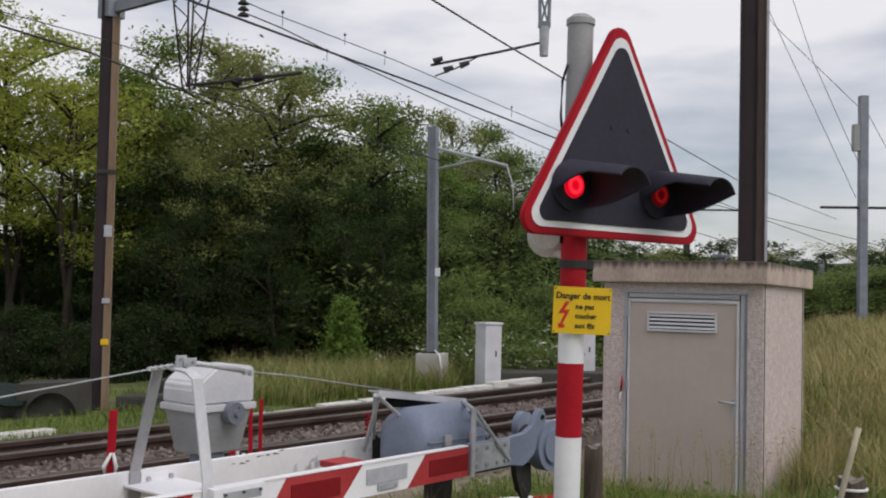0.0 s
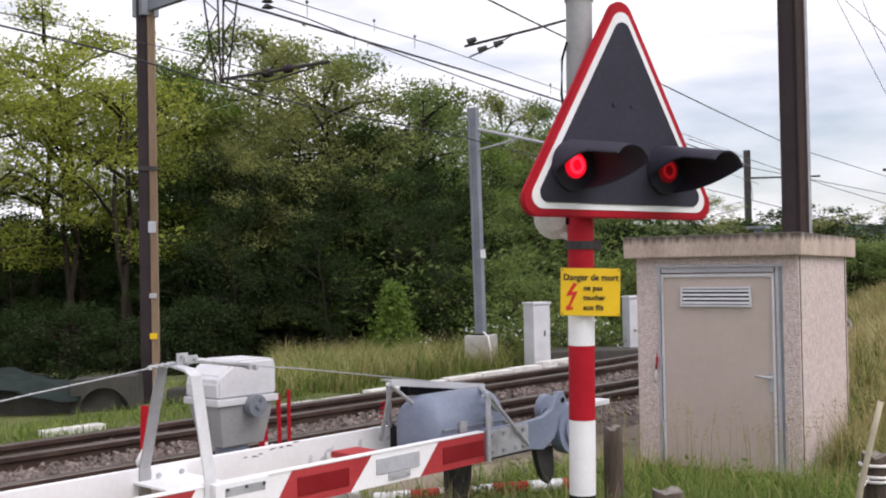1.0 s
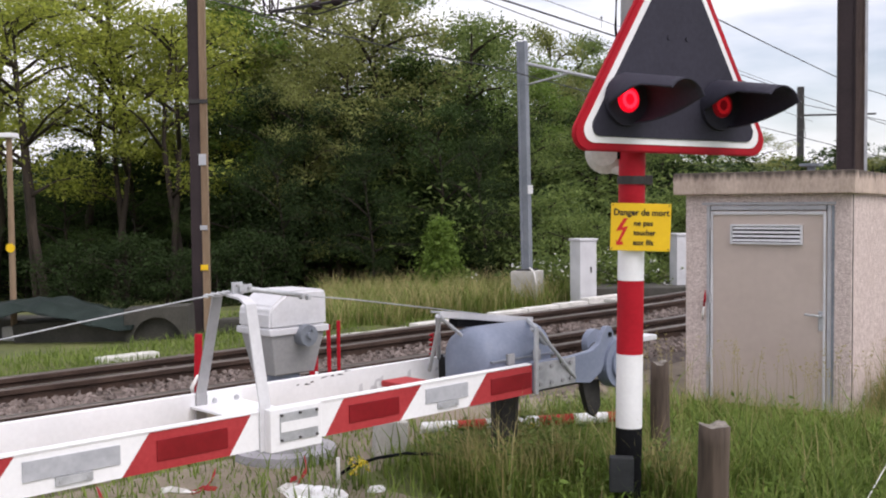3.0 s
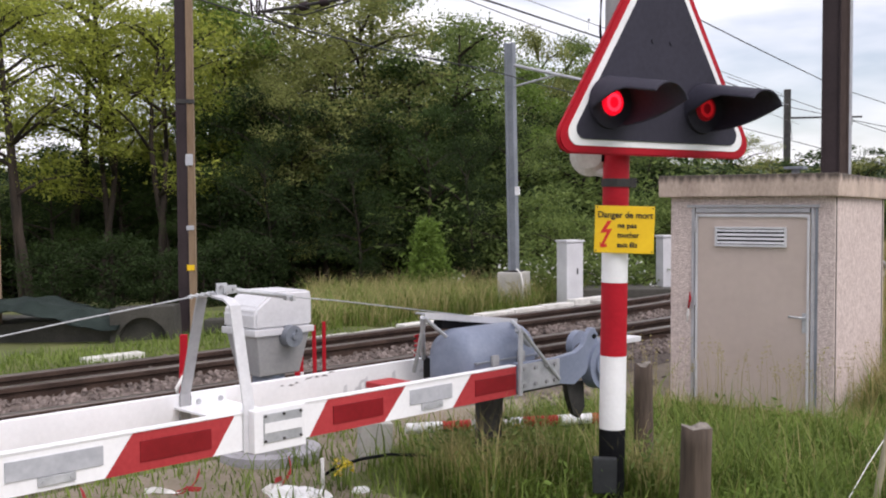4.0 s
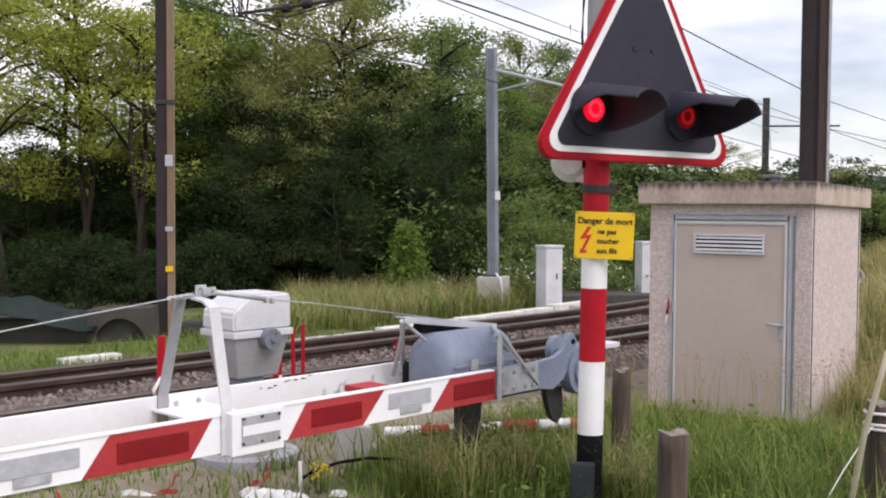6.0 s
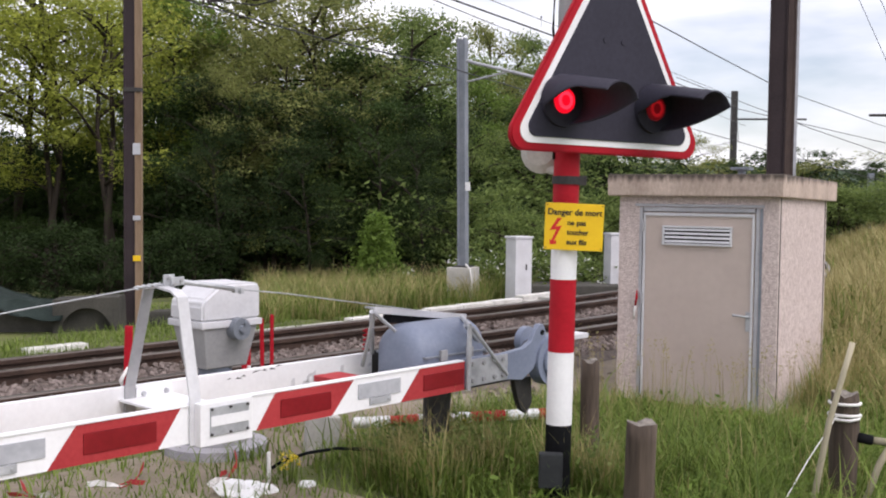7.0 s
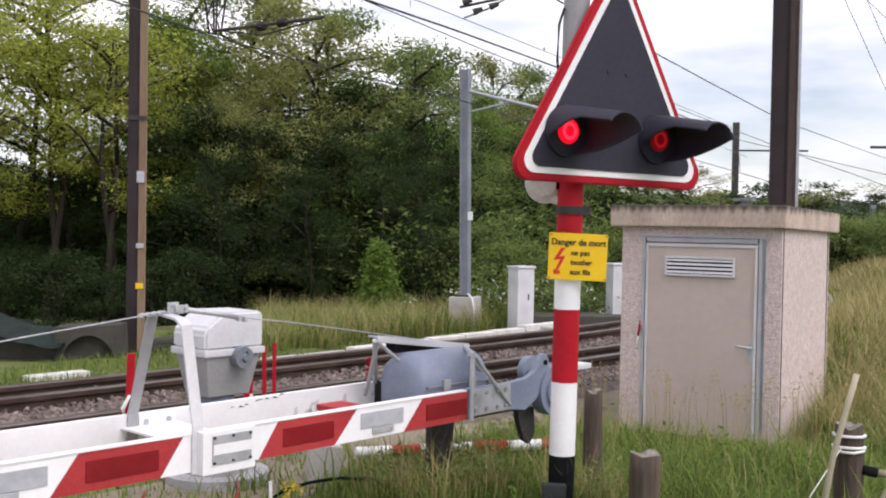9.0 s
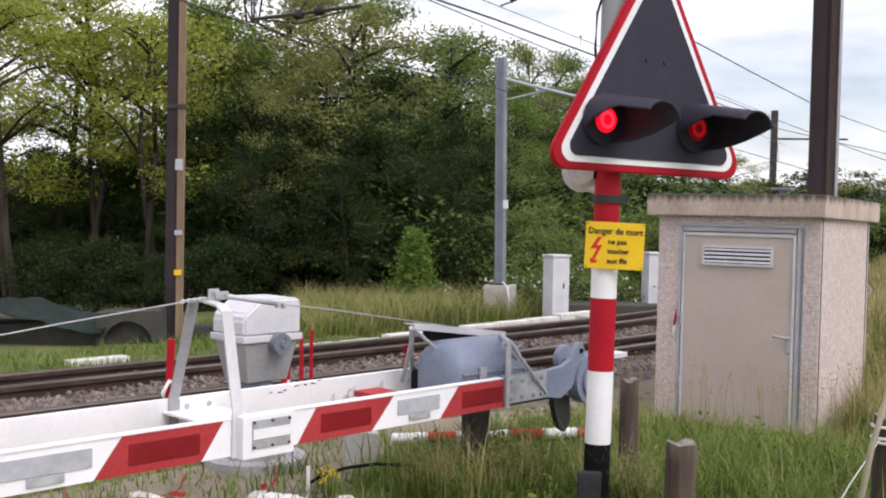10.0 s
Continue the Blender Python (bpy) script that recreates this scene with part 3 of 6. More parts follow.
# bell behind the panel
bm = B()
rod(bm, (-0.105, 0.08, 1.535), (-0.05, 0.22, 1.535), 0.095, 0.08, seg=24)
rod(bm, (-0.113, 0.058, 1.535), (-0.105, 0.08, 1.535), 0.06, 0.095, seg=24)
rod(bm, (-0.10, 0.10, 1.47), (0.0, 0.02, 1.44), 0.02)
part("bell", bm, M_concrete, signal, "pale weathered round warning bell")

# yellow plate with its wording
bm = B()
box(bm, 0, -0.010, 0, 0.247, -0.006, 0.198, 0.002)
plate = part("warning_plate", bm, M_yellow, signal, "yellow danger plate with black French wording and a red bolt")
plate.matrix_basis = pose(0.27 - 0.347 - 0.016, 4.478 - 4.545, 1.119, 0, 1.0, 0)
for x in (0.008, 0.239):
    for z in (0.19, 0.008):
        bm = B()
        rod(bm, (x, -0.012, z), (x, -0.0095, z), 0.003, seg=8)
        part("rivet", bm, M_darksteel, plate)
bm = B()
box(bm, 0.04, -0.006, 0.05, 0.14, 0.06, 0.08)
part("plate_bracket", bm, M_galv, plate)


def lettering(text, x, z, size, width, parent, mat):
    cu = bpy.data.curves.new("text", "FONT")
    cu.body, cu.size, cu.extrude, cu.offset = text, size, 0.0006, size * 0.022
    tmp = new("text", cu)
    bpy.context.view_layer.update()
    me = bpy.data.meshes.new_from_object(tmp)
    bpy.data.objects.remove(tmp)
    co = [v.co.copy() for v in me.vertices]
    w = max(c.x for c in co) - min(c.x for c in co)
    me.transform(Matrix.Translation((x, -0.0116, z)) @ pose(0, 0, 0, 90) @ Matrix.Diagonal((width / w, 1, 1, 1)))
    me.materials.append(mat)
    ob = new("wording", me)
    ob.parent = parent
    return ob


lettering("Danger de mort", 0.010, 0.148, 0.037, 0.228, plate, M_ink)
lettering("ne pas", 0.094, 0.106, 0.031, 0.078, plate, M_ink)
lettering("toucher", 0.094, 0.066, 0.031, 0.092, plate, M_ink)
lettering("aux fils", 0.094, 0.025, 0.031, 0.084, plate, M_ink)
bm = B()
prism(bm, [(0.052, 0.135), (0.070, 0.135), (0.047, 0.098), (0.072, 0.102), (0.040, 0.035), (0.050, 0.040), (0.052, 0.025), (0.026, 0.022), (0.022, 0.044), (0.030, 0.038), (0.050, 0.086), (0.022, 0.082)],
      0.0012, Matrix.Translation((0, -0.0118, 0)))
part("lightning_bolt", bm, M_redink, plate)

# ---- barrier ----
barrier = empty("crossing_barrier", TR, "lowered red and white barrier of two planks with a grey drum", "barrier")
NF, NR, ZT, ZB = 3.10, 3.56, 0.592, 0.462


def plank_piece(s0t, s0b, s1t, s1b, n, th, zt, zb, mat, name, label=""):
    bm = B()
    v = [(s0b, zb), (s1b, zb), (s1t, zt), (s0t, zt)]
    prism(bm, v, th, Matrix.Translation((0, n, 0)))
    return part(name, bm, mat, barrier, label)


LE = -2.6
cuts = [(LE, LE), (-1.0, -1.1), (-0.6, -0.7), (0.02, -0.08), (0.42, 0.32), (0.86, 0.76), (1.27, 1.17), (1.707, 1.608), (2.097, 2.007), (2.512, 2.422), (2.916, 2.798), (3.301, 3.186), (3.597, 3.597)]
for i in range(len(cuts) - 1):
    a, b = cuts[i], cuts[i + 1]
    red = i % 2 == 1
    plank_piece(a[0], a[1], b[0], b[1], NF, 0.028, ZT, ZB, M_fadedred if red else M_white, "red_stripe" if red else "white_stripe")
    mid0, mid1 = max(a) + 0.012, min(b) - 0.012
    if i in (8,):
        continue
    bm = B()
    if red:
        box(bm, mid0 + 0.012, NF - 0.004, ZB + 0.030, mid1 + 0.004, NF - 0.0005, ZT - 0.030, 0.002)
        part("red_reflector", bm, M_redfoil, barrier, "dark red reflective strip")
    elif i < 11:
        box(bm, mid0 + 0.008, NF - 0.005, ZB + 0.046, mid1 + 0.006, NF - 0.0005, ZT - 0.022, 0.002)
        part("grey_reflector", bm, M_greyfoil, barrier, "grey reflective plate")
        bm = B()
        box(bm, (mid0 + mid1) / 2 - 0.05, NF - 0.008, ZB + 0.016, (mid0 + mid1) / 2 + 0.07, NF - 0.0005, ZB + 0.044, 0.002)
        for dx in (-0.035, 0.055):
            rod(bm, ((mid0 + mid1) / 2 + dx, NF - 0.012, ZB + 0.03), ((mid0 + mid1) / 2 + dx, NF - 0.006, ZB + 0.03), 0.005, seg=8)
        part("reflector_clip", bm, M_galv, barrier)
# capping strip along the top edge
bm = B()
box(bm, LE, NF - 0.004, ZT, 3.59, NF + 0.032, ZT + 0.007, 0.002)
part("top_strip", bm, M_white, barrier)
# boxed panel at the bracket
bm = B()
box(bm, 2.147, NF - 0.045, 0.452, 2.372, NF - 0.001, 0.603, 0.003)
pbox = part("panel_box", bm, M_white, barrier, "white boxed panel")
bm = B()
box(bm, 2.185, NF - 0.050, 0.485, 2.352, NF - 0.0455, 0.588, 0.002)
part("steel_face", bm, M_galv, pbox)
bm = B()
box(bm, 2.187, NF - 0.052, 0.520, 2.350, NF - 0.0505, 0.556)
part("pale_stripe", bm, M_white, pbox)
for x in (2.19, 2.27, 2.345):
    for z in (0.492, 0.581):
        bm = B()
        rod(bm, (x, NF - 0.056, z), (x, NF - 0.049, z), 0.005, seg=8)
        part("bolt", bm, M_darksteel, pbox)
# rear plank
bm = B()
box(bm, LE, NR, 0.468, 3.46, NR + 0.028, 0.598, 0.003)
rear = part("rear_plank", bm, M_white, barrier, "scuffed white rear plank")
rg = random.Random(31)
for k in range(9):
    s_, z_, w_, h_ = 2.95 + 0.5 * rg.random() ** 0.8, rg.uniform(0.49, 0.54), rg.uniform(0.010, 0.05), rg.uniform(0.012, 0.05)
    bm = B()
    prism(bm, [(s_, z_), (s_ + w_, z_ + 0.004), (s_ + w_ * 0.9, z_ + h_), (s_ + w_ * 0.3, z_ + h_ * 0.8)], 0.0012, Matrix.Translation((0, NR - 0.0012, 0)))
    part("scuff", bm, M_lightgrey, rear, "grey rub mark")
for k in range(7):
    s_, z_ = 2.62 + 0.045 * k + rg.uniform(-0.01, 0.01), 0.566 + 0.004 * k + rg.uniform(-0.006, 0.006)
    bm = B()
    prism(bm, [(s_, z_), (s_ + rg.uniform(0.015, 0.05), z_ + rg.uniform(-0.004, 0.006)), (s_ + 0.012, z_ + 0.006)], 0.0012, Matrix.Translation((0, NR - 0.0012, 0)))
    part("chip", bm, M_darksteel, rear, "dark paint chip")
bm = B()
box(bm, 3.461, NR - 0.002, 0.475, 3.56, NR + 0.03, 0.606, 0.003)
part("plank_socket", bm, M_darksteel, barrier)
# spacers between the planks
bm = B()
box(bm, 2.13, NF + 0.03, 0.545, 2.36, NR - 0.002, 0.553)
box(bm, 2.20, NR - 0.010, 0.50, 2.36, NR - 0.002, 0.59, 0.002)
part("spacer", bm, M_white, barrier, "white perforated spacer plate")
for x in (2.23, 2.33):
    bm = B()
    rod(bm, (x, NR - 0.018, 0.565), (x, NR - 0.009, 0.565), 0.010, seg=8)
    part("spacer_bolt", bm, M_galv, barrier)
for k in range(6):
    bm = B()
    rod(bm, (2.165 + 0.032 * k, NF + 0.055, 0.5525), (2.165 + 0.032 * k, NF + 0.055, 0.5545), 0.007, seg=10)
    part("punched_hole", bm, M_darksteel, barrier)
bm = B()
box(bm, 2.89, NF + 0.03, 0.56, 3.03, NF + 0.22, 0.586, 0.004)
part("red_spacer", bm, M_fadedred, barrier)
# inverted U bracket for the stay cable
bm = B()
for pts, w in (([(2.150, NF - 0.006, 0.455), (2.150, NF - 0.006, 0.62), (2.142, NF + 0.06, 0.97), (2.142, NF + 0.10, 0.99), (2.19, NR - 0.16, 0.995), (2.215, NR - 0.07, 0.975), (2.175, NR - 0.006, 0.60), (2.172, NR - 0.006, 0.48)], 0.022),):
    prev = None
    for i, p in enumerate(pts):
        p = Vector(p)
        a = pts[max(i - 1, 0)]
        b = pts[min(i + 1, len(pts) - 1)]
        way = (Vector(b) - Vector(a)).normalized()
        nrm = way.cross(Vector((1, 0, 0))).normalized() * 0.004
        row = [bm.verts.new(p + Vector((dx, 0, 0)) + nrm * sg) for dx, sg in ((-w, -1), (w, -1), (w, 1), (-w, 1))]
        if prev:
            for k in range(4):
                # rear leg in a darker grey: shade and dirty steel put into its colour
                bm.faces.new((prev[k], prev[(k + 1) % 4], row[(k + 1) % 4], row[k])).material_index = 1 if i > 5 else 0
        else:
            bm.faces.new(row)
        prev = row
    bm.faces.new(prev)
bmesh.ops.recalc_face_normals(bm, faces=bm.faces)
part("stay_bracket", bm, [M_lightgrey, M_midgrey], barrier, "bent flat steel bracket")
bm = B()
box(bm, 2.170, NF + 0.215, 0.990, 2.215, NF + 0.223, 1.040, 0.002)
box(bm, 2.180, NF + 0.224, 0.996, 2.245, NF + 0.240, 1.018, 0.002)
box(bm, 2.195, NF + 0.206, 1.000, 2.250, NF + 0.214, 1.030, 0.002)
clamp = part("cable_clamp", bm, M_galv, barrier, "bolted pair of galvanised clamp plates")
for s_, z_ in ((2.185, 1.028), (2.205, 1.002), (2.235, 1.016)):
    bm = B()
    rod(bm, (s_, NF + 0.199, z_), (s_, NF + 0.208, z_), 0.006, seg=8)
    part("nut", bm, M_midgrey, clamp)
bm = B()
for ph in (0, math.pi):
    tube(bm, [(2.06 + 0.012 * k, NF + 0.232 + 0.006 * math.cos(k * 1.5 + ph), 0.995 + 0.001 * k + 0.006 * math.sin(k * 1.5 + ph)) for k in range(10)], 0.004, 6)
part("twisted_end", bm, M_galv, barrier, "twisted cable end")
bm = B()
tube(bm, [(LE + 0.2, NF + 0.24, 0.62), (0.6, NF + 0.24, 0.82), (1.627, NF + 0.24, 0.945), (2.19, NF + 0.23, 1.008), (2.75, NF + 0.24, 0.935), (3.5, NF + 0.24, 0.815)], 0.003, 6)
part("stay_cable", bm, M_rope, barrier, "stranded stay cable")
bm = B()
tube(bm, [(2.25, NF + 0.23, 1.01), (2.40, NF + 0.235, 0.985), (2.50, NF + 0.236, 0.968)], 0.010, 8)
for s, z in ((2.50, 0.966), (2.53, 0.961)):
    box(bm, s - 0.007, NF + 0.225, z - 0.013, s + 0.007, NF + 0.248, z + 0.010, 0.003)
part("turnbuckle", bm, M_galv, barrier)
# drum housing
bm = B()
seg, ring0, ring1 = 20, [], []
prof = [(0.15 * math.cos(math.pi * k / seg), 0.125 * math.sin(math.pi * k / seg)) for k in range(seg + 1)]
out = [(NF + 0.22 + a, 0.635 + b) for a, b in prof] + [(NF + 0.07, 0.47), (NF + 0.37, 0.47)]
stations = [(3.375, 0.55), (3.385, 0.80), (3.405, 0.93), (3.44, 1.0), (3.80, 1.0), (3.815, 0.985), (3.82, 0.955)]
prev = None
for s, k in stations:
    row = [bm.verts.new((s, NF + 0.22 + (n - NF - 0.22) * k, 0.55 + (z - 0.55) * k)) for n, z in out]
    if prev:
        for i in range(len(row)):
            j = (i + 1) % len(row)
            f = bm.faces.new((prev[i], prev[j], row[j], row[i]))
            f.smooth = i < seg and s < 3.81
    else:
        bm.faces.new(row)
    prev = row
bm.faces.new(prev)
bmesh.ops.recalc_face_normals(bm, faces=bm.faces)
drum = part("drum_housing", bm, M_bluegrey, barrier, "blue-grey arched motor housing")
drum.data.set_sharp_from_angle(angle=radians(35))
bm = B()
box(bm, 3.405, NF + 0.062, 0.612, 3.845, NF + 0.378, 0.622, 0.003)
part("housing_seam", bm, M_mast, drum)
for s_ in (3.52, 3.70):
    bm = B()
    box(bm, s_ - 0.022, NF + 0.052, 0.595, s_ + 0.022, NF + 0.066, 0.645, 0.004)
    part("latch", bm, M_midgrey, drum, "grey latch")
# plate on struts over the drum
bm = B()
COVER = Matrix.Translation((3.62, NF + 0.32, 0.79)) @ pose(0, 0, 0, 0, 7.4, 0)
box(bm, -0.32, -0.03, -0.004, 0.32, 0.03, 0.006, 0.003, COVER)
cover = part("cover_plate", bm, M_galv, barrier, "narrow galvanised cover plate on struts")
bm = B()
box(bm, -0.318, -0.036, -0.022, 0.318, -0.0305, 0.009, 0.002, COVER)
part("front_lip", bm, M_lightgrey, cover, "pale folded front lip")
# black block that darkens the plate's underside
bm = B()
box(bm, -0.20, -0.029, -0.060, 0.318, 0.028, -0.005, 0.004, COVER)
part("underside_block", bm, M_blackpaint, cover, "black block along the underside")
for a, b, r in (((3.44, NR - 0.02, 0.60), (3.28, NF + 0.28, 0.82), 0.011), ((3.40, NF + 0.24, 0.72), (3.25, NF + 0.24, 0.822), 0.009), ((3.26, NF + 0.24, 0.82), (3.36, NF + 0.42, 0.55), 0.010),
                ((3.61, NF - 0.012, 0.46), (3.615, NF - 0.012, 0.755), 0.012), ((3.615, NF - 0.012, 0.755), (3.80, NF + 0.2, 0.762), 0.010),
                ((3.89, NF - 0.014, 0.50), (3.63, NF - 0.014, 0.745), 0.009), ((3.86, NF + 0.10, 0.60), (3.66, NF + 0.05, 0.75), 0.012)):
    bm = B()
    rod(bm, a, b, r, seg=8)
    part("strut", bm, M_galv, barrier)
bm = B()
tube(bm, [(3.36 + 0.012 * math.cos(k * 1.3), NF + 0.40 + 0.012 * math.sin(k * 1.3), 0.62 + k * 0.0045) for k in range(24)], 0.005, 5)
part("coil_spring", bm, M_red, barrier, "small red coil spring")
# arm plates and hub
bm = B()
prism(bm, [(3.602, 0.470), (3.88, 0.475), (4.02, 0.455), (4.11, 0.50), (4.15, 0.57), (4.205, 0.60), (4.205, 0.685), (4.185, 0.715), (4.150, 0.718), (4.122, 0.69), (4.09, 0.640), (4.03, 0.612), (3.88, 0.600), (3.602, 0.605)], 0.03, Matrix.Translation((0, NF - 0.004, 0)))
bmesh.ops.bevel(bm, geom=list(bm.edges), offset=0.004, segments=1, affect="EDGES")
arm = part("arm", bm, M_bluegrey, barrier, "blue-grey cast barrier arm")
for x in (3.64, 3.72, 3.80, 3.86):
    for z in (0.50, 0.575):
        bm = B()
        rod(bm, (x, NF - 0.018, z), (x, NF - 0.008, z), 0.010, seg=8)
        part("arm_bolt", bm, M_midgrey, arm)
bm = B()
box(bm, 3.604, NF - 0.008, 0.475, 3.90, NF - 0.0045, 0.598, 0.002)
part("bolt_plate", bm, M_galv, arm)
bm = B()
rod(bm, (4.25, NF - 0.02, 0.53), (4.25, NF + 0.05, 0.53), 0.125, seg=32)
rod(bm, (4.25, NF - 0.035, 0.53), (4.25, NF - 0.02, 0.53), 0.085, seg=28)
hub = part("hub", bm, M_bluegrey, barrier, "blue-grey pivot hub")
bm = B()
rod(bm, (4.25, NF + 0.05, 0.515), (4.25, NF + 0.16, 0.515), 0.04, seg=16)
rod(bm, (4.25, NF + 0.14, 0.515), (4.42, NF + 0.28, 0.57), 0.035, seg=12)
part("axle", bm, M_darksteel, hub)
bm = B()
rod(bm, (4.40, NF + 0.25, 0.585), (4.40, NF + 0.29, 0.585), 0.075, seg=24)
part("rear_disc", bm, M_bluegrey, hub)
bm = B()
rod(bm, (4.172, NF - 0.009, 0.675), (4.172, NF - 0.004, 0.675), 0.013, seg=12)
part("pin_hole", bm, M_blackpaint, hub)
bm = B()
prism(bm, [(4.03, 0.45), (4.16, 0.45), (4.17, 0.32), (4.13, 0.27), (4.08, 0.30), (4.04, 0.40)], 0.03, Matrix.Translation((0, NF + 0.05, 0)))
rod(bm, (3.66, NF + 0.24, -0.05), (3.68, NF + 0.24, 0.47), 0.055, 0.07, seg=12)
box(bm, 3.45, NF + 0.08, 0.44, 4.1, NF + 0.36, 0.468, 0.005)
part("stand", bm, M_darksteel, barrier, "dark steel stand under the drum")
bm = B()
box(bm, 4.42, NF + 0.16, 0.572, 4.82, NF + 0.25, 0.600, 0.006)
part("counterweight_bar", bm, M_lightgrey, barrier)

# ---- hand-cranked box on its pedestal ----
crank = empty("trackside_box", TR @ pose(3.22, 4.47, 0.012), "light grey plastic trackside box on a round pedestal", "control box")


def frustum(bm, hx0, hy0, z0, hx1, hy1, z1, bevel=0.0):
    lo = [bm.verts.new((sx * hx0, sy * hy0, z0)) for sx, sy in ((-1, -1), (1, -1), (1, 1), (-1, 1))]
    hi = [bm.verts.new((sx * hx1, sy * hy1, z1)) for sx, sy in ((-1, -1), (1, -1), (1, 1), (-1, 1))]
    bm.faces.new(lo[::-1])
    bm.faces.new(hi)
    for i in range(4):
        bm.faces.new((lo[i], lo[(i + 1) % 4], hi[(i + 1) % 4], hi[i]))
    if bevel:
        bmesh.ops.bevel(bm, geom=list({e for v in lo + hi for e in v.link_edges}), offset=bevel, segments=3, profile=0.7, affect="EDGES")
    return bm


frus = B()
frustum(frus, 0.125, 0.10, 0.445, 0.165, 0.135, 0.655, 0.010)
part("body", frus, M_midgrey, crank, "mid grey tapered box body")
bm = B()
box(bm, -0.185, -0.15, 0.655, 0.185, 0.15, 0.690, 0.008)
lid = part("lid_rim", bm, M_lightgrey, crank)
bm = B()
prism(bm, [(-0.178, 0.688), (0.178, 0.688), (0.178, 0.855), (0.165, 0.872), (-0.06, 0.875), (-0.165, 0.80), (-0.178, 0.77)], 0.284, Matrix.Translation((0, -0.142, 0)))
bmesh.ops.bevel(bm, geom=list(bm.edges), offset=0.012, segments=3, affect="EDGES")
part("lid", bm, M_lightgrey, crank, "light grey lid with a sloping front")
bm = B()
rod(bm, (0.03, -0.125, 0.645), (0.03, -0.185, 0.645), 0.058, 0.054, seg=24)
rod(bm, (0.03, -0.185, 0.645), (0.03, -0.200, 0.645), 0.020, 0.016, seg=16)
rod(bm, (0.045, -0.19, 0.675), (0.045, -0.2, 0.675), 0.008, seg=8)
part("crank_disc", bm, M_mast, crank, "dark grey crank disc")
bm = B()
rod(bm, (0, 0, 0.08), (0, 0, 0.45), 0.085, seg=28)
part("column", bm, M_bluegrey, crank, "blue-grey round column", True)
bm = B()
rod(bm, (0, 0, 0.05), (0, 0, 0.085), 0.16, seg=32)
part("flange", bm, M_midgrey, crank)
bm = B()
rod(bm, (0, 0, -0.08), (0, 0, 0.05), 0.272, 0.264, seg=40)
part("base", bm, M_basegrey, crank, "lilac-grey round concrete base")


# ---- red marker posts with tape ----
def marker_post(x, y, h, w, lean, taped):
    e = empty("marker_post", pose(x, y, ground_z(x, y), 0, lean, 20), "red painted flat marker post tied with warning tape" if taped else "red painted marker post beside the pedestal", "marker post", "red marker posts")
    bm = B()
    box(bm, -w / 2, -0.012, -0.05, w / 2, 0.012, h, 0.004)
    part("post", bm, M_red, e)
    if taped:
        bm = B()
        tube(bm, [(0.0, -0.02, h * 0.62), (-0.035, -0.03, h * 0.5), (-0.02, -0.025, h * 0.3), (0.0, -0.03, 0.12)], [0.008, 0.014, 0.012, 0.004], 6)
        tube(bm, [(0.01, -0.02, h * 0.62), (0.028, -0.03, h * 0.5), (0.02, -0.025, h * 0.34)], [0.008, 0.012, 0.004], 6)
        part("tape", bm, M_tape, e, "white and red tape ends")
    return e


marker_post(-2.03, 5.95, 0.62, 0.045, 1.5, True)
marker_post(-1.34, 5.98, 0.48, 0.05, 0, False)
marker_post(-1.245, 6.0, 0.62, 0.022, -1, False)
marker_post(-1.20, 6.02, 0.64, 0.020, 0, False)
for x, h in ((-1.305, 0.36), (-1.272, 0.35)):
    bm = B()
    tube(bm, [(0, 0, -0.05), (0.004, 0, h * 0.6), (0, 0, h)], 0.010, 8)
    st = part("plastic_stake", bm, M_tape)
    st.matrix_basis = pose(x, 5.9, ground_z(x, 5.9))
    tagged(st, "short thin white plastic stake in the gravel", "stake", "white stakes")


# ---- fence posts, stick and wires ----
def fence_post(x, y, h, w, lean, turn, seed):
    bm = B()
    rg = random.Random(seed)
    seg, rows = 12, 9
    rings = []
    for i in range(rows):
        f = i / (rows - 1)
        rings.append([bm.verts.new((w / 2 * (1 + 0.15 * noise.noise((math.cos(k * math.tau / seg) * 2.6, math.sin(k * math.tau / seg) * 2, f * 2 + seed))) * math.cos(k * math.tau / seg) * (1.06 - 0.10 * f),
                                    w / 2 * (1 + 0.15 * noise.noise((math.cos(k * math.tau / seg) * 2.6 + 5, math.sin(k * math.tau / seg) * 2, f * 2 + seed))) * math.sin(k * math.tau / seg) * (1.06 - 0.10 * f),
                                    -0.1 + (h + 0.1) * f + (rg.uniform(-0.012, 0.010) if i == rows - 1 else 0))) for k in range(seg)])
    for a, b in zip(rings, rings[1:]):
        for k in range(seg):
            bm.faces.new((a[k], a[(k + 1) % seg], b[(k + 1) % seg], b[k])).smooth = True
    top = bm.verts.new((0, 0, h - 0.006))
    for k in range(seg):
        bm.faces.new((rings[-1][k], rings[-1][(k + 1) % seg], top)).material_index = 1
    bm.faces.new(rings[0][::-1])
    e = empty("fence_post", pose(x, y, ground_z(x, y), 0, lean, turn), "grey-brown weathered wooden fence post in long grass", "fence post", "wooden fence posts")
    part("post", bm, [M_wood, M_endgrain], e)
    return e


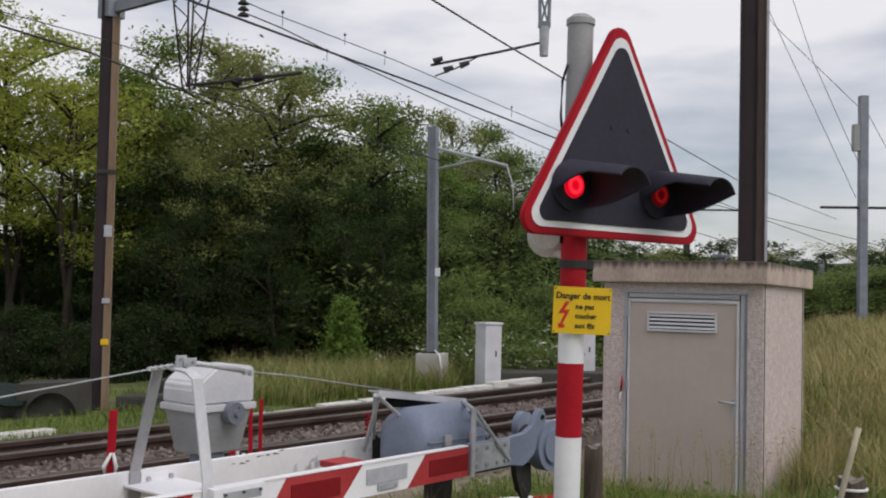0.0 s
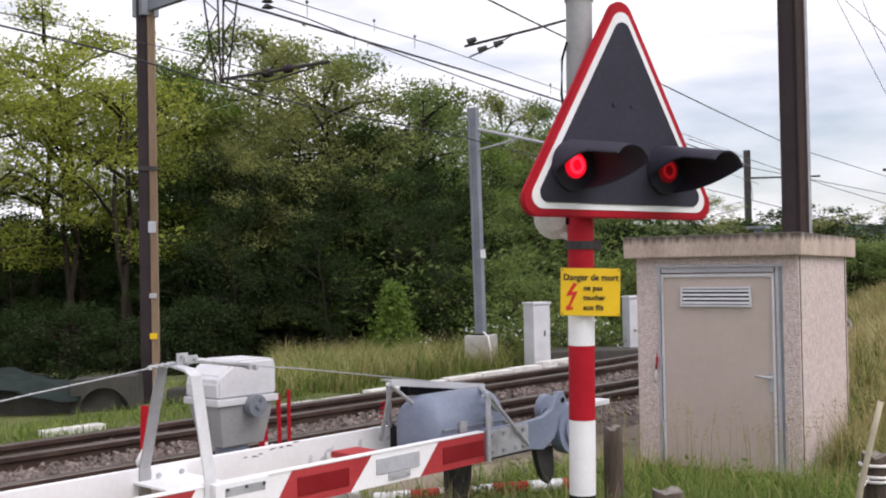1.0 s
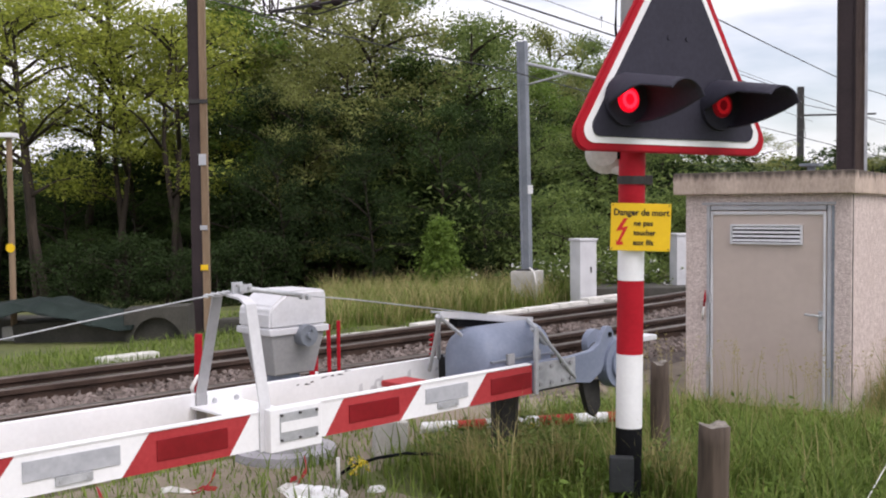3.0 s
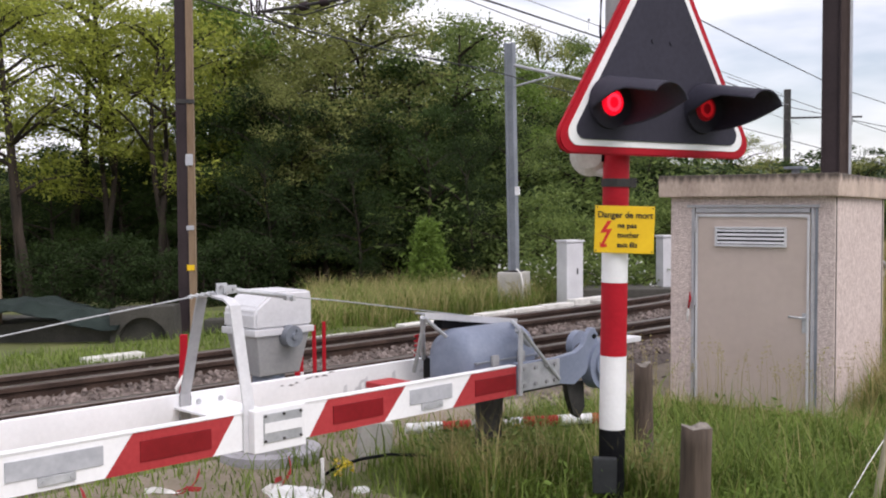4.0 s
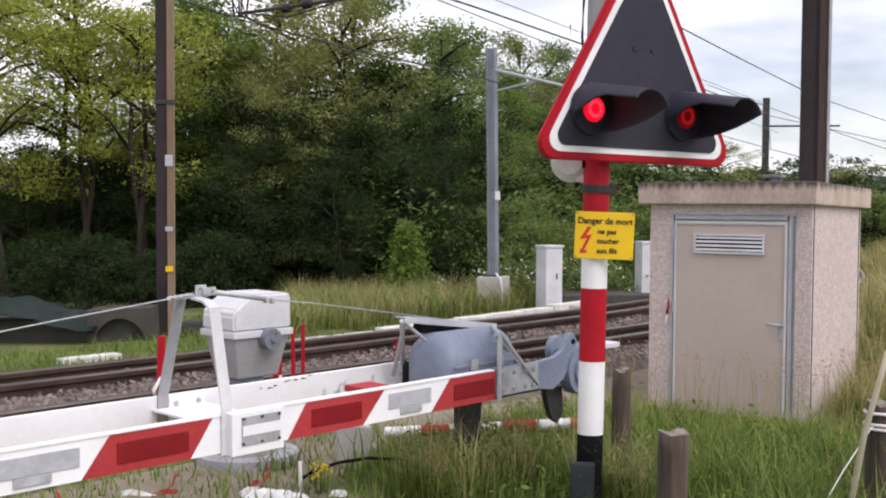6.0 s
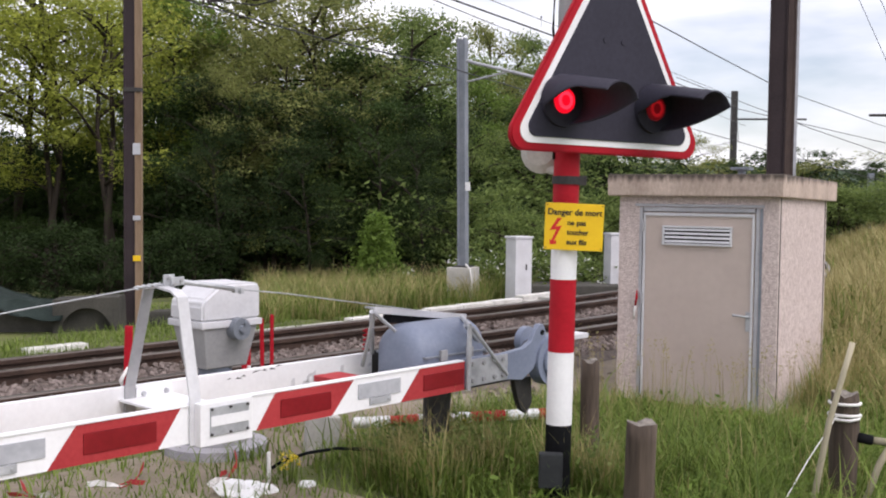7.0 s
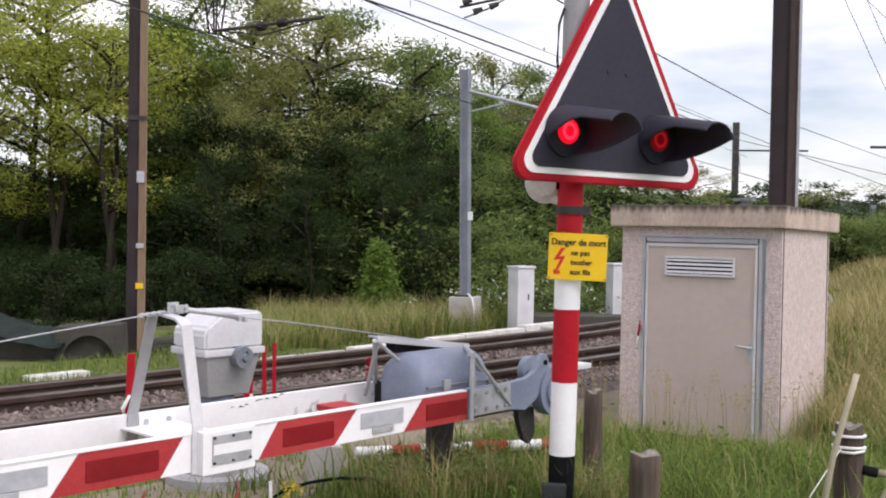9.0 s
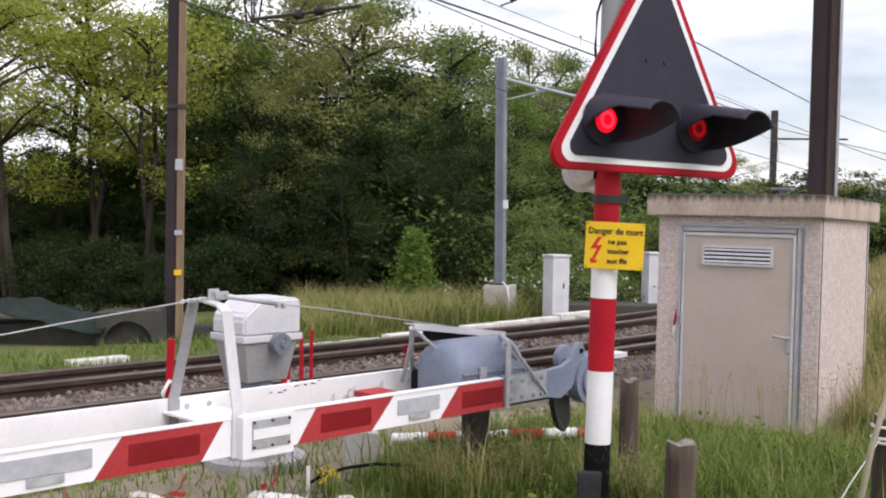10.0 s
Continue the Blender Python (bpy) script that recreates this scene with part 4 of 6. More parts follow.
fence_post(0.525, 4.90, 0.585, 0.088, -0.6, 10, 1)
fence_post(0.63, 4.10, 0.462, 0.125, 2.0, 40, 2)
gate = fence_post(1.555, 4.50, 0.525, 0.115, -2.0, 70, 5)
bm = B()
for z, dz in ((0.475, 0.012), (0.45, -0.03), (0.42, 0.02)):
    tube(bm, [(0.064 * math.cos(a * 0.7) , 0.064 * math.sin(a * 0.7), z + dz * math.sin(a * 0.35)) for a in range(10)], 0.007, 6)
part("rope", bm, M_tape, gate, "white rope lashing")
bm = B()
tube(bm, [(1.375, 4.38, -0.06), (1.41, 4.385, 0.16), (1.455, 4.39, 0.42), (1.51, 4.40, 0.62), (1.545, 4.40, 0.755)], [0.013, 0.014, 0.013, 0.012, 0.013], 8)
ob = tagged(part("leaning_stick", bm, M_stick), "bleached bent stick leaning on a fence post", "stick")
bm = B()
tube(bm, [(1.50, 4.43, 0.44), (1.36, 4.35, 0.27), (1.22, 4.2, 0.13), (1.08, 4.0, 0.03)], 0.0022, 6)
tagged(part("fence_wire", bm, M_tape), "thin pale fence wire hanging from the post", "wire")
bm = B()
tube(bm, [(1.60, 4.47, 0.345), (1.66, 4.46, 0.335)], 0.022, 8)
insul = part("insulator", bm, M_blackpaint)
insul.parent = None
tagged(insul, "black plastic fence insulator on the post", "insulator")
bm = B()
tube(bm, [(1.655, 4.46, 0.335), (1.9, 4.44, 0.315), (2.4, 4.42, 0.30)], 0.016, 8)
tagged(part("gate_rail", bm, M_stick), "pale round gate rail beside the post", "rail")
bm = B()
tube(bm, [(1.57, 4.40, -0.05), (1.68, 4.42, 0.25), (1.86, 4.43, 0.55)], 0.015, 8)
tagged(part("gate_brace", bm, M_stick), "pale slanting stick bracing the gate", "stick")
fence_post(2.05, 4.9, 0.55, 0.10, 1, 20, 9)

# ---- striped bar lying in the grass ----
bar = empty("striped_bar", pose(-0.67, 5.57, 0.12, 0, 0, 18.5), "red and white striped bar lying across the grass", "bar")
for a, b, mat in ((0.0, 0.20, M_white), (0.201, 0.36, M_red), (0.361, 0.66, M_white), (0.661, 0.86, M_red), (0.861, 1.06, M_white), (1.061, 1.22, M_red)):
    bm = B()
    rod(bm, (a, 0, 0), (b, 0, 0.0), 0.030, seg=16)
    part("band", bm, mat, bar, "", True)
for x in (0.25, 1.0):
    bm = B()
    rod(bm, (x, 0.01, -0.14), (x, 0, -0.02), 0.02, seg=8)
    part("foot", bm, M_darksteel, bar)
bm = B()
box(bm, 0.60, -0.04, -0.09, 0.63, -0.032, 0.0, 0.002)
part("orange_tag", bm, M_yellow, bar, "orange tag")

# white cabinet stub and painted stones under the barrier
bm = B()
box(bm, -0.085, -0.05, -0.05, 0.085, 0.05, 0.19, 0.01)
stub = part("cable_stub", bm, M_concrete)
stub.matrix_basis = pose(-0.82, 5.42, 0.0, 0, 4, 20)
tagged(stub, "small scuffed pale concrete cable marker block", "marker block")
for i, (x, y, r) in enumerate(((-1.08, 4.58, 0.075), (-0.985, 4.53, 0.06), (-0.93, 4.60, 0.05), (-1.02, 4.66, 0.055), (-0.78, 4.72, 0.045), (-0.42, 5.3, 0.05), (-0.22, 5.4, 0.07), (-2.2, 4.2, 0.05))):
    bm = B()
    bmesh.ops.create_icosphere(bm, subdivisions=2, radius=r)
    for v in bm.verts:
        v.co *= 1 + 0.8 * noise.noise(v.co * 16 + Vector((i, 0, 0)))
        v.co.z *= 0.7
    st = part("painted_stone", bm, M_white)
    st.matrix_basis = pose(x, y, ground_z(x, y) + r * 0.35, 0, 0, 50 * i)
    tagged(st, "white painted stone half hidden in grass", "stone", "white painted stones")
bm = B()
tube(bm, [(-1.02, 4.98, 0.0), (-0.92, 4.92, 0.075), (-0.8, 4.9, 0.12), (-0.66, 4.92, 0.14), (-0.52, 4.97, 0.125), (-0.38, 5.05, 0.075), (-0.25, 5.12, 0.0), (-0.2, 5.15, -0.04)], 0.008, 8)
tagged(part("black_cable", bm, M_blackpaint), "black cable looping over the ground", "cable")


def ribbon(pts, width, thick=0.0016):
    """A flat strip of tape along points, twisting as it goes."""
    bm = B()
    prev = None
    for i, p in enumerate(pts):
        p, t = Vector(p), i * 0.55
        side = Vector((math.cos(t), 0.4, math.sin(t))).normalized() * width / 2
        up = Vector((-math.sin(t), 0.2, math.cos(t))).normalized() * thick
        ring = [bm.verts.new(p + a * side + b * up) for a, b in ((-1, -1), (1, -1), (1, 1), (-1, 1))]
        if prev:
            for k in range(4):
                bm.faces.new((prev[k], prev[(k + 1) % 4], ring[(k + 1) % 4], ring[k]))
        else:
            bm.faces.new(ring[::-1])
        prev = ring
    bm.faces.new(prev)
    bmesh.ops.recalc_face_normals(bm, faces=bm.faces)
    return bm


for x, y, turn in ((-1.60, 4.62, 0), (-1.16, 4.80, 70), (-1.92, 4.45, 150)):
    e = empty("warning_tape", pose(x, y, ground_z(x, y) + 0.02, 0, 0, turn), "crumpled red and white warning tape on the ground", "tape", "scraps of warning tape")
    part("red_end", ribbon([(0, 0, 0.0), (0.04, 0.01, 0.012), (0.08, 0.0, 0.05), (0.10, 0.02, 0.10)], 0.028), M_fadedred, e)
    part("white_end", ribbon([(0, 0, 0.004), (-0.05, 0.01, 0.008), (-0.10, -0.01, 0.022), (-0.15, 0.0, 0.008)], 0.028), M_tape, e)
    part("red_middle", ribbon([(-0.02, 0.02, 0.002), (0.02, 0.05, 0.015), (0.09, 0.06, 0.004)], 0.026), M_fadedred, e)
bm = B()
tube(bm, [(-0.945, 4.70, -0.03), (-0.943, 4.70, 0.08), (-0.945, 4.70, 0.17)], 0.009, 8)
tagged(part("plastic_stake", bm, M_tape), "short white plastic stake beside the pedestal", "stake", "white stakes")


# ---- H-section poles ----
def steel_pole(name, x, y, top, w, turn, label, split=0.1, mats=(M_rust, M_polewood)):
    """Two riveted channels back to back; the right one is coloured paler as the lit side."""
    e = empty(name, pose(x, y, ground_z(x, y), 0, 0, turn), label, "pole")
    c = split * w
    bm = B()
    box(bm, -w / 2, -w / 2, -0.2, -w / 2 + 0.018, w / 2, top, 0.003)
    box(bm, -w / 2 + 0.018, -w / 2 + 0.012, -0.2, c - 0.012, -w / 2 + 0.03, top)
    box(bm, c - 0.012, -w / 2, -0.2, c, w / 2, top, 0.003)
    part("shaded_channel", bm, mats[0], e)
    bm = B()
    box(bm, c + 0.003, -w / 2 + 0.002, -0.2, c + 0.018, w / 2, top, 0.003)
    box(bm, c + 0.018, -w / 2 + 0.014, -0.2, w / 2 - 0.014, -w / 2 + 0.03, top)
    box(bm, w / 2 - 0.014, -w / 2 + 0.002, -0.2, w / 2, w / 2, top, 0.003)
    part("lit_channel", bm, mats[1], e, "brown channel coloured paler as the lit side")
    return e


ARM = pose(0, 0, 0, 0, 0, -55)
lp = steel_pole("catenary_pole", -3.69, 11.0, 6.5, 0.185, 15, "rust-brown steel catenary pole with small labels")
bm = B()
box(bm, -0.094, -0.094, 2.455, 0.097, 0.094, 2.50, 0.004)
part("strap", bm, M_darksteel, lp)
for z, h, m in ((1.80, 0.12, M_greyfoil), (1.11, 0.05, M_greyfoil), (0.68, 0.06, M_yellow)):
    bm = B()
    box(bm, 0.0, -0.094, z, 0.078, -0.0835, z + h, 0.002)
    part("label_plate", bm, m, lp)
bm = B()
box(bm, 0.086, -0.03, 4.15, 2.75, 0.03, 4.26, 0.005)
box(bm, -0.10, -0.10, 4.10, 0.10, 0.10, 4.30, 0.005)
part("cantilever", bm, M_mast, lp, "grey channel-section cantilever").matrix_basis = ARM


def lattice(parent, x, z0, z1, w0, w1):
    bm = B()
    n = 6
    for sx in (-1, 1):
        for sy in (-1, 1):
            rod(bm, (x + sx * w0, sy * w0, z0), (x + sx * w1, sy * w1, z1), 0.010, seg=5)
    for i in range(n):
        f, g = i / n, (i + 1) / n
        za, zb = z0 + (z1 - z0) * f, z0 + (z1 - z0) * g
        wa, wb = w0 + (w1 - w0) * f, w0 + (w1 - w0) * g
        k = 1 if i % 2 else -1
        for sy in (-1, 1):
            rod(bm, (x - k * wa, sy * wa, za), (x + k * wb, sy * wb, zb), 0.007, seg=5)
    return part("lattice_drop", bm, M_rust, parent, "tapered lattice drop post")


lattice(lp, 1.36, 4.2, 3.22, 0.13, 0.04).matrix_basis = ARM
bm = B()
tube(bm, [(1.40, 0, 3.25), (2.1, 0, 3.22), (2.95, 0, 3.19)], 0.016, 8)
tube(bm, [(1.40, 0, 3.25), (2.1, 0, 3.13), (2.75, 0, 3.17)], 0.008, 6)
part("steady_arm", bm, M_darksteel, lp).matrix_basis = ARM
for x in (2.05, 2.35):
    bm = B()
    for k in range(3):
        rod(bm, (x + k * 0.035, 0, 3.21), (x + k * 0.035 + 0.02, 0, 3.21), 0.042, 0.025, seg=12)
    part("insulator", bm, M_rust, lp, "ribbed brown insulator").matrix_basis = ARM

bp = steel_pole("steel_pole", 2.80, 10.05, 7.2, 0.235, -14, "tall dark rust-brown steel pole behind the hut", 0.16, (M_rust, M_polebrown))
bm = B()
# thin pale strip: light along the right edge, given as colour
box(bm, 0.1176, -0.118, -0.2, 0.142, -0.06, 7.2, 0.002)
part("lit_edge", bm, M_greyfoil, bp, "pale strip painting the light on the right edge")

# thin pale lamp post beyond the track
bm = B()
rod(bm, (0, 0, -0.2), (0, 0, 2.15), 0.035, 0.03, seg=12)
e = empty("lamp_post", pose(-5.66, 10.7, -0.1), "slim pale brown post with a yellow marker and a flat head", "lamp post")
part("post", bm, M_polewood, e)
bm = B()
rod(bm, (0, -0.036, 0.98), (0, -0.03, 0.98), 0.05, seg=12)
part("marker", bm, M_yellow, e, "round yellow marker")
bm = B()
box(bm, -0.35, -0.08, 2.15, 0.07, 0.08, 2.2, 0.01)
part("head", bm, M_white, e, "flat white lamp head")
bm = B()
box(bm, -0.09, -0.09, -0.2, 0.09, 0.09, 0.14, 0.01)
part("foot", bm, M_concrete, e)

# ---- grey mast with concrete foot ----
ms = empty("catenary_mast", pose(-0.23, 13.7, -0.03, 0, -1.0, -20), "grey steel catenary mast on a pale concrete block", "mast")
bm = B()
box(bm, -0.17, -0.16, -0.1, 0.17, 0.16, 0.455, 0.012)
part("foot", bm, M_concrete, ms, "pale concrete foot")
bm = B()
box(bm, -0.11, -0.11, 0.455, 0.11, 0.11, 0.475, 0.003)
part("base_plate", bm, M_darksteel, ms)
for a, b in ((-0.058, -0.034), (0.034, 0.058)):
    bm = B()
    box(bm, a, -0.06, 0.475, b, 0.06, 3.42, 0.003)
    part("channel", bm, M_mast, ms)
bm = B()
box(bm, -0.036, -0.042, 0.475, 0.036, 0.04, 3.41, 0.002)
part("web", bm, M_mast, ms)
bm = B()
box(bm, 0.066, -0.09, 1.45, 0.13, -0.07, 1.56, 0.003)
part("sign_plate", bm, M_white, ms)
bm = B()
rod(bm, (0.06, 0, 3.13), (1.02, -0.02, 2.86), 0.022, seg=8)
rod(bm, (0.06, 0, 2.86), (0.62, -0.01, 2.96), 0.014, seg=8)
tube(bm, [(1.01, -0.02, 2.86), (1.09, -0.02, 2.62), (1.10, -0.02, 2.28)], 0.008, 6)
part("bracket_arm", bm, M_galv, ms, "galvanised bracket arm")
bm = B()
tube(bm, [(0.175, -0.17, -0.05), (0.185, -0.175, 0.3), (0.16, -0.17, 0.44), (0.08, -0.12, 0.5)], 0.012, 6)
part("earth_cable", bm, M_tape, ms)


# ---- cabinets and slab by the mast ----
def cabinet(x, y, w, d, h, turn, label):
    e = empty("cabinet", pose(x, y, ground_z(x, y), 0, 0, turn), label, "cabinet", "trackside cabinets")
    bm = B()
    box(bm, -w / 2, -d / 2, -0.05, w / 2, d / 2, h - 0.03, 0.008)
    part("body", bm, M_lightgrey, e)
    bm = B()
    box(bm, -w / 2 - 0.015, -d / 2 - 0.015, h - 0.028, w / 2 + 0.015, d / 2 + 0.015, h, 0.008)
    part("lid", bm, M_lightgrey, e)
    bm = B()
    box(bm, w * 0.12, -d / 2 - 0.012, h * 0.52, w * 0.17, -d / 2 - 0.001, h * 0.6, 0.002)
    part("lock", bm, M_darksteel, e)
    return e


cabinet(0.48, 13.45, 0.27, 0.2, 0.90, 38, "narrow pale grey trackside cabinet")
cabinet(1.86, 14.6, 0.26, 0.22, 0.92, 20, "pale grey cabinet half hidden behind the hut")
bm = B()
box(bm, -0.1, -0.6, -0.2, 1.9, 0.3, 0.22, 0.02)
slab = part("concrete_slab", bm, M_oldconcrete)
slab.matrix_basis = pose(0.55, 14.5, -0.05, 0, 0, 10)
tagged(slab, "low grey concrete slab behind the cabinets", "slab")
bm = B()
box(bm, -0.35, -0.12, -0.05, 0.35, 0.12, 0.06, 0.01)
box(bm, -0.1, -0.1, 0.06, 0.3, 0.1, 0.1, 0.01)
lids = part("trough_lid", bm, M_concrete)
lids.matrix_basis = pose(0.85, 13.0, 0.02, 0, 0, 42)
tagged(lids, "loose whitish concrete trough lids", "trough lid")

# ---- rubble and tarpaulin beyond the track ----
bm = B()
outl = [(-0.33, -0.2), (-0.33, 0.36), (0.31, 0.39), (0.34, -0.2), (0.25, -0.2)]
outl += [(0.25 * math.cos(a), 0.02 + 0.26 * math.sin(a)) for a in [math.pi * k / 12 for k in range(13)]] + [(-0.25, -0.2)]
prism(bm, outl, 0.35)
prism(bm, [(-0.26, -0.2), (-0.26, 0.3), (0.26, 0.3), (0.26, -0.2)], 0.1, Matrix.Translation((0, 0.1, 0)))
arch = part("concrete_arch", bm, M_oldconcrete)
arch.matrix_basis = pose(-3.95, 10.35, -0.10, 0, 0, 8)
tagged(arch, "broken grey concrete block with an arched opening", "concrete block")
for i, (x, y, w, h, d, t) in enumerate(((-4.9, 10.6, 1.2, 0.24, 0.4, 4), (-3.0, 10.9, 0.9, 0.22, 0.3, 12), (-2.85, 11.2, 0.7, 0.34, 0.3, -6), (-5.9, 10.9, 1.0, 0.22, 0.4, 14))):
    bm = B()
    box(bm, -w / 2, -d / 2, -0.2, w / 2, d / 2, h, 0.03)
    for v in bm.verts:
        v.co += Vector((noise.noise(v.co * 3 + Vector((i, 0, 0))), noise.noise(v.co * 3), noise.noise(v.co * 4 + Vector((0, i, 0))))) * 0.03
    ob = part("rubble_block", bm, M_oldconcrete)
    ob.matrix_basis = pose(x, y, -0.1, 0, 2 * i - 3, t)
    tagged(ob, "dark mossy concrete rubble block", "concrete block", "rubble blocks")
bm = B()
nx, ny = 24, 10
g = [[bm.verts.new((-0.95 + 1.9 * i / nx, -0.4 + 0.8 * j / ny, 0.30 - 0.16 * abs(i / nx - 0.45) * 2 + 0.06 * noise.noise((i * 0.35, j * 0.5, 2)) - (0.10 if j < 2 else 0))) for j in range(ny + 1)] for i in range(nx + 1)]
for i in range(nx):
    for j in range(ny):
        bm.faces.new((g[i][j], g[i + 1][j], g[i + 1][j + 1], g[i][j + 1])).smooth = True
bmesh.ops.solidify(bm, geom=list(bm.faces), thickness=0.012)
ob = part("tarpaulin", bm, M_tarp)
ob.matrix_basis = pose(-5.15, 10.5, 0.05, 0, 2, 6)
tagged(ob, "sagging dark green tarpaulin over rubble", "tarpaulin")


# ---- overhead wires ----
def wire(pts, r, label, sag=0.0):
    out = []
    for i, (a, b) in enumerate(zip(pts, pts[1:])):
        for k in range(6):
            f = k / 6
            p = Vector(a).lerp(Vector(b), f)
            p.z -= sag * 4 * f * (1 - f)
            out.append(p)
    out.append(Vector(pts[-1]))
    bm = B()
    tube(bm, out, r, 5)
    return tagged(part("overhead_wire", bm, M_wire), label, "wire", "overhead wires")


L1 = "taut dark overhead wire above the track"
wire([(-5.2, 1.6, 3.45), (-2.09, 8.12, 3.45), (-0.35, 11.35, 3.45), (1.41, 14.85, 3.45), (5.8, 24.5, 3.5), (9.6, 40, 3.6), (11, 80, 4)], 0.011, L1)
wire([(-1.76, 8.13, 3.4), (-1.53, 8.61, 3.4), (-1.24, 9.41, 3.4), (-0.06, 12.26, 3.4), (1.39, 15.66, 3.4), (7.19, 29.26, 3.4)], 0.006, L1)
wire([(-5.2, 2.0, 3.8), (-1.82, 9.38, 3.75), (-0.72, 11.36, 3.75), (1.53, 15.96, 3.75), (6, 26, 3.9), (10, 60, 4.5)], 0.005, L1)
wire([(-5.6, 2.0, 3.05), (-2.85, 7.88, 3.0), (-2.48, 9.3, 3.0), (-1.67, 11.28, 3.0), (-0.55, 12.89, 2.95), (4, 24, 2.9), (9, 50, 3.2)], 0.008, L1)
wire([(-0.55, 7.27, 3.45), (-0.29, 7.83, 3.45), (0.27, 9.04, 3.45), (0.99, 10.56, 3.45), (3.19, 15.17, 3.45), (5.71, 20.37, 3.45), (11.32, 30.04, 3.45)], 0.008, L1)
wire([(-3.48, 6.7, 3.1), (-3.21, 7.09, 3.1), (-2.8, 7.77, 3.1), (-2.52, 8.35, 3.1), (-2.11, 9.24, 3.1), (-1.65, 10.31, 3.1)], 0.004, L1)
wire([(7.65, 26.0, 9.2), (8.23, 26.0, 7.93), (10.25, 26.0, 3.71)], 0.008, "thin slanting wire in the sky beside the far mast")
wire([(7.58, 26.0, 8.7), (8.23, 26.0, 7.93), (10.31, 26.0, 5.98)], 0.008, "thin slanting wire in the sky beside the far mast")
wire([(8.43, 26.0, 9.22), (9.16, 26.0, 7.09), (10.32, 26.0, 4.56)], 0.008, "thin slanting wire in the sky beside the far mast")
wire([(10.86, 27.0, 6.16), (11.9, 27.0, 4.27)], 0.008, "thin slanting wire in the sky beside the far mast")
wire([(5.42, 30.0, 4.79), (9.18, 30.0, 3.4), (10.65, 30.0, 2.91), (13.6, 30.0, 1.84)], 0.010, "thin dark wire strung between the far masts")
wire([(5.11, 30.0, 3.57), (8.38, 30.0, 2.67), (13.27, 30.0, 1.42)], 0.010, "thin dark wire strung between the far masts")
wire([(6.57, 30.0, 4.05), (8.53, 30.0, 3.62), (11.63, 30.0, 2.93), (13.59, 30.0, 2.45)], 0.010, "thin dark wire strung between the far masts")
# droppers and their clips
for x, y, z0, z1 in [(-1.55, 8.76, 3.45, 3.59), (-1.16, 10.26, 3.65, 3.77), (-0.76, 10.2, 3.45, 3.59), (-1.24, 9.41, 3.3, 3.42), (0.7, 13.16, 3.45, 3.59)]:
    bm = B()
    rod(bm, (x, y, z0), (x, y, z1), 0.003, seg=5)
    rod(bm, (x - 0.012, y, z1 - 0.02), (x + 0.012, y, z1 - 0.02), 0.012, seg=6)
    tagged(part("dropper", bm, M_wire), "thin dropper clipped to an overhead wire", "wire", "wire droppers")
# insulated hanger overhead
hang = empty("insulated_hanger", pose(0.98, 12.04, 3.98), "grey lattice hanger with ribbed insulators above the track", "hanger")
bm = B()
for sx in (-1, 1):
    rod(bm, (sx * 0.05, 0, 0.35), (sx * 0.09, 0, 2.2), 0.02, seg=6)
    rod(bm, (sx * 0.05, 0, 0.35), (-sx * 0.06, 0, 0.75), 0.012, seg=6)
    rod(bm, (sx * 0.06, 0, 0.75), (-sx * 0.07, 0, 1.2), 0.012, seg=6)
box(bm, -0.07, -0.04, 0.33, 0.07, 0.04, 0.4, 0.005)
part("frame", bm, M_mast, hang)
bm = B()
rod(bm, (0, 0, 0.0), (0, 0, 0.34), 0.05, 0.06, seg=10)
part("stem", bm, M_galv, hang)
bm = B()
tube(bm, [(-0.02, 0, 0.16), (-0.5, -0.1, 0.02), (-1.3, -0.3, -0.2)], 0.016, 6)
tube(bm, [(-0.75, -0.16, -0.05), (-1.0, -0.2, -0.2), (-1.25, -0.3, -0.32)], 0.010, 6)
part("arm", bm, M_darksteel, hang)
bm = B()
for x, z in ((-0.92, -0.16), (-1.1, -0.22), (-1.22, -0.12)):
    rod(bm, (x - 0.05, -0.22, z - 0.02), (x + 0.05, -0.22, z + 0.02), 0.04, 0.025, seg=10)
part("insulator", bm, M_darksteel, hang)
gan = empty("overhead_insulator", pose(-1.85, 8.6, 3.47), "small dark insulator clamped to an overhead wire", "insulator")
bm = B()
for k in range(4):
    rod(bm, (0, 0, 0.02 + k * 0.05), (0, 0, 0.05 + k * 0.05), 0.05, 0.02, seg=10)
part("body", bm, M_darksteel, gan)


# ---- far masts ----
def far_mast(x, y, top, w, arms, label, mats):
    e = empty("far_mast", pose(x, y, ground_z(x, y)), label, "mast", "far catenary masts")
    bm = B()
    box(bm, -w / 2, -w / 2, -0.3, w / 2, w / 2, top, 0.01)
    part("post", bm, mats, e)
    for z, a, b in arms:
        bm = B()
        rod(bm, (a, 0, z), (b, 0, z + 0.02), 0.035, seg=6)
        part("crossarm", bm, M_darksteel, e)
        bm = B()
        for k in range(3):
            rod(bm, ((a if abs(a) > abs(b) else b) * 0.85, 0, z - 0.12 - k * 0.09), ((a if abs(a) > abs(b) else b) * 0.85, 0, z - 0.05 - k * 0.09), 0.05, 0.08, seg=8)
        part("insulator", bm, M_darksteel, e)
    return e


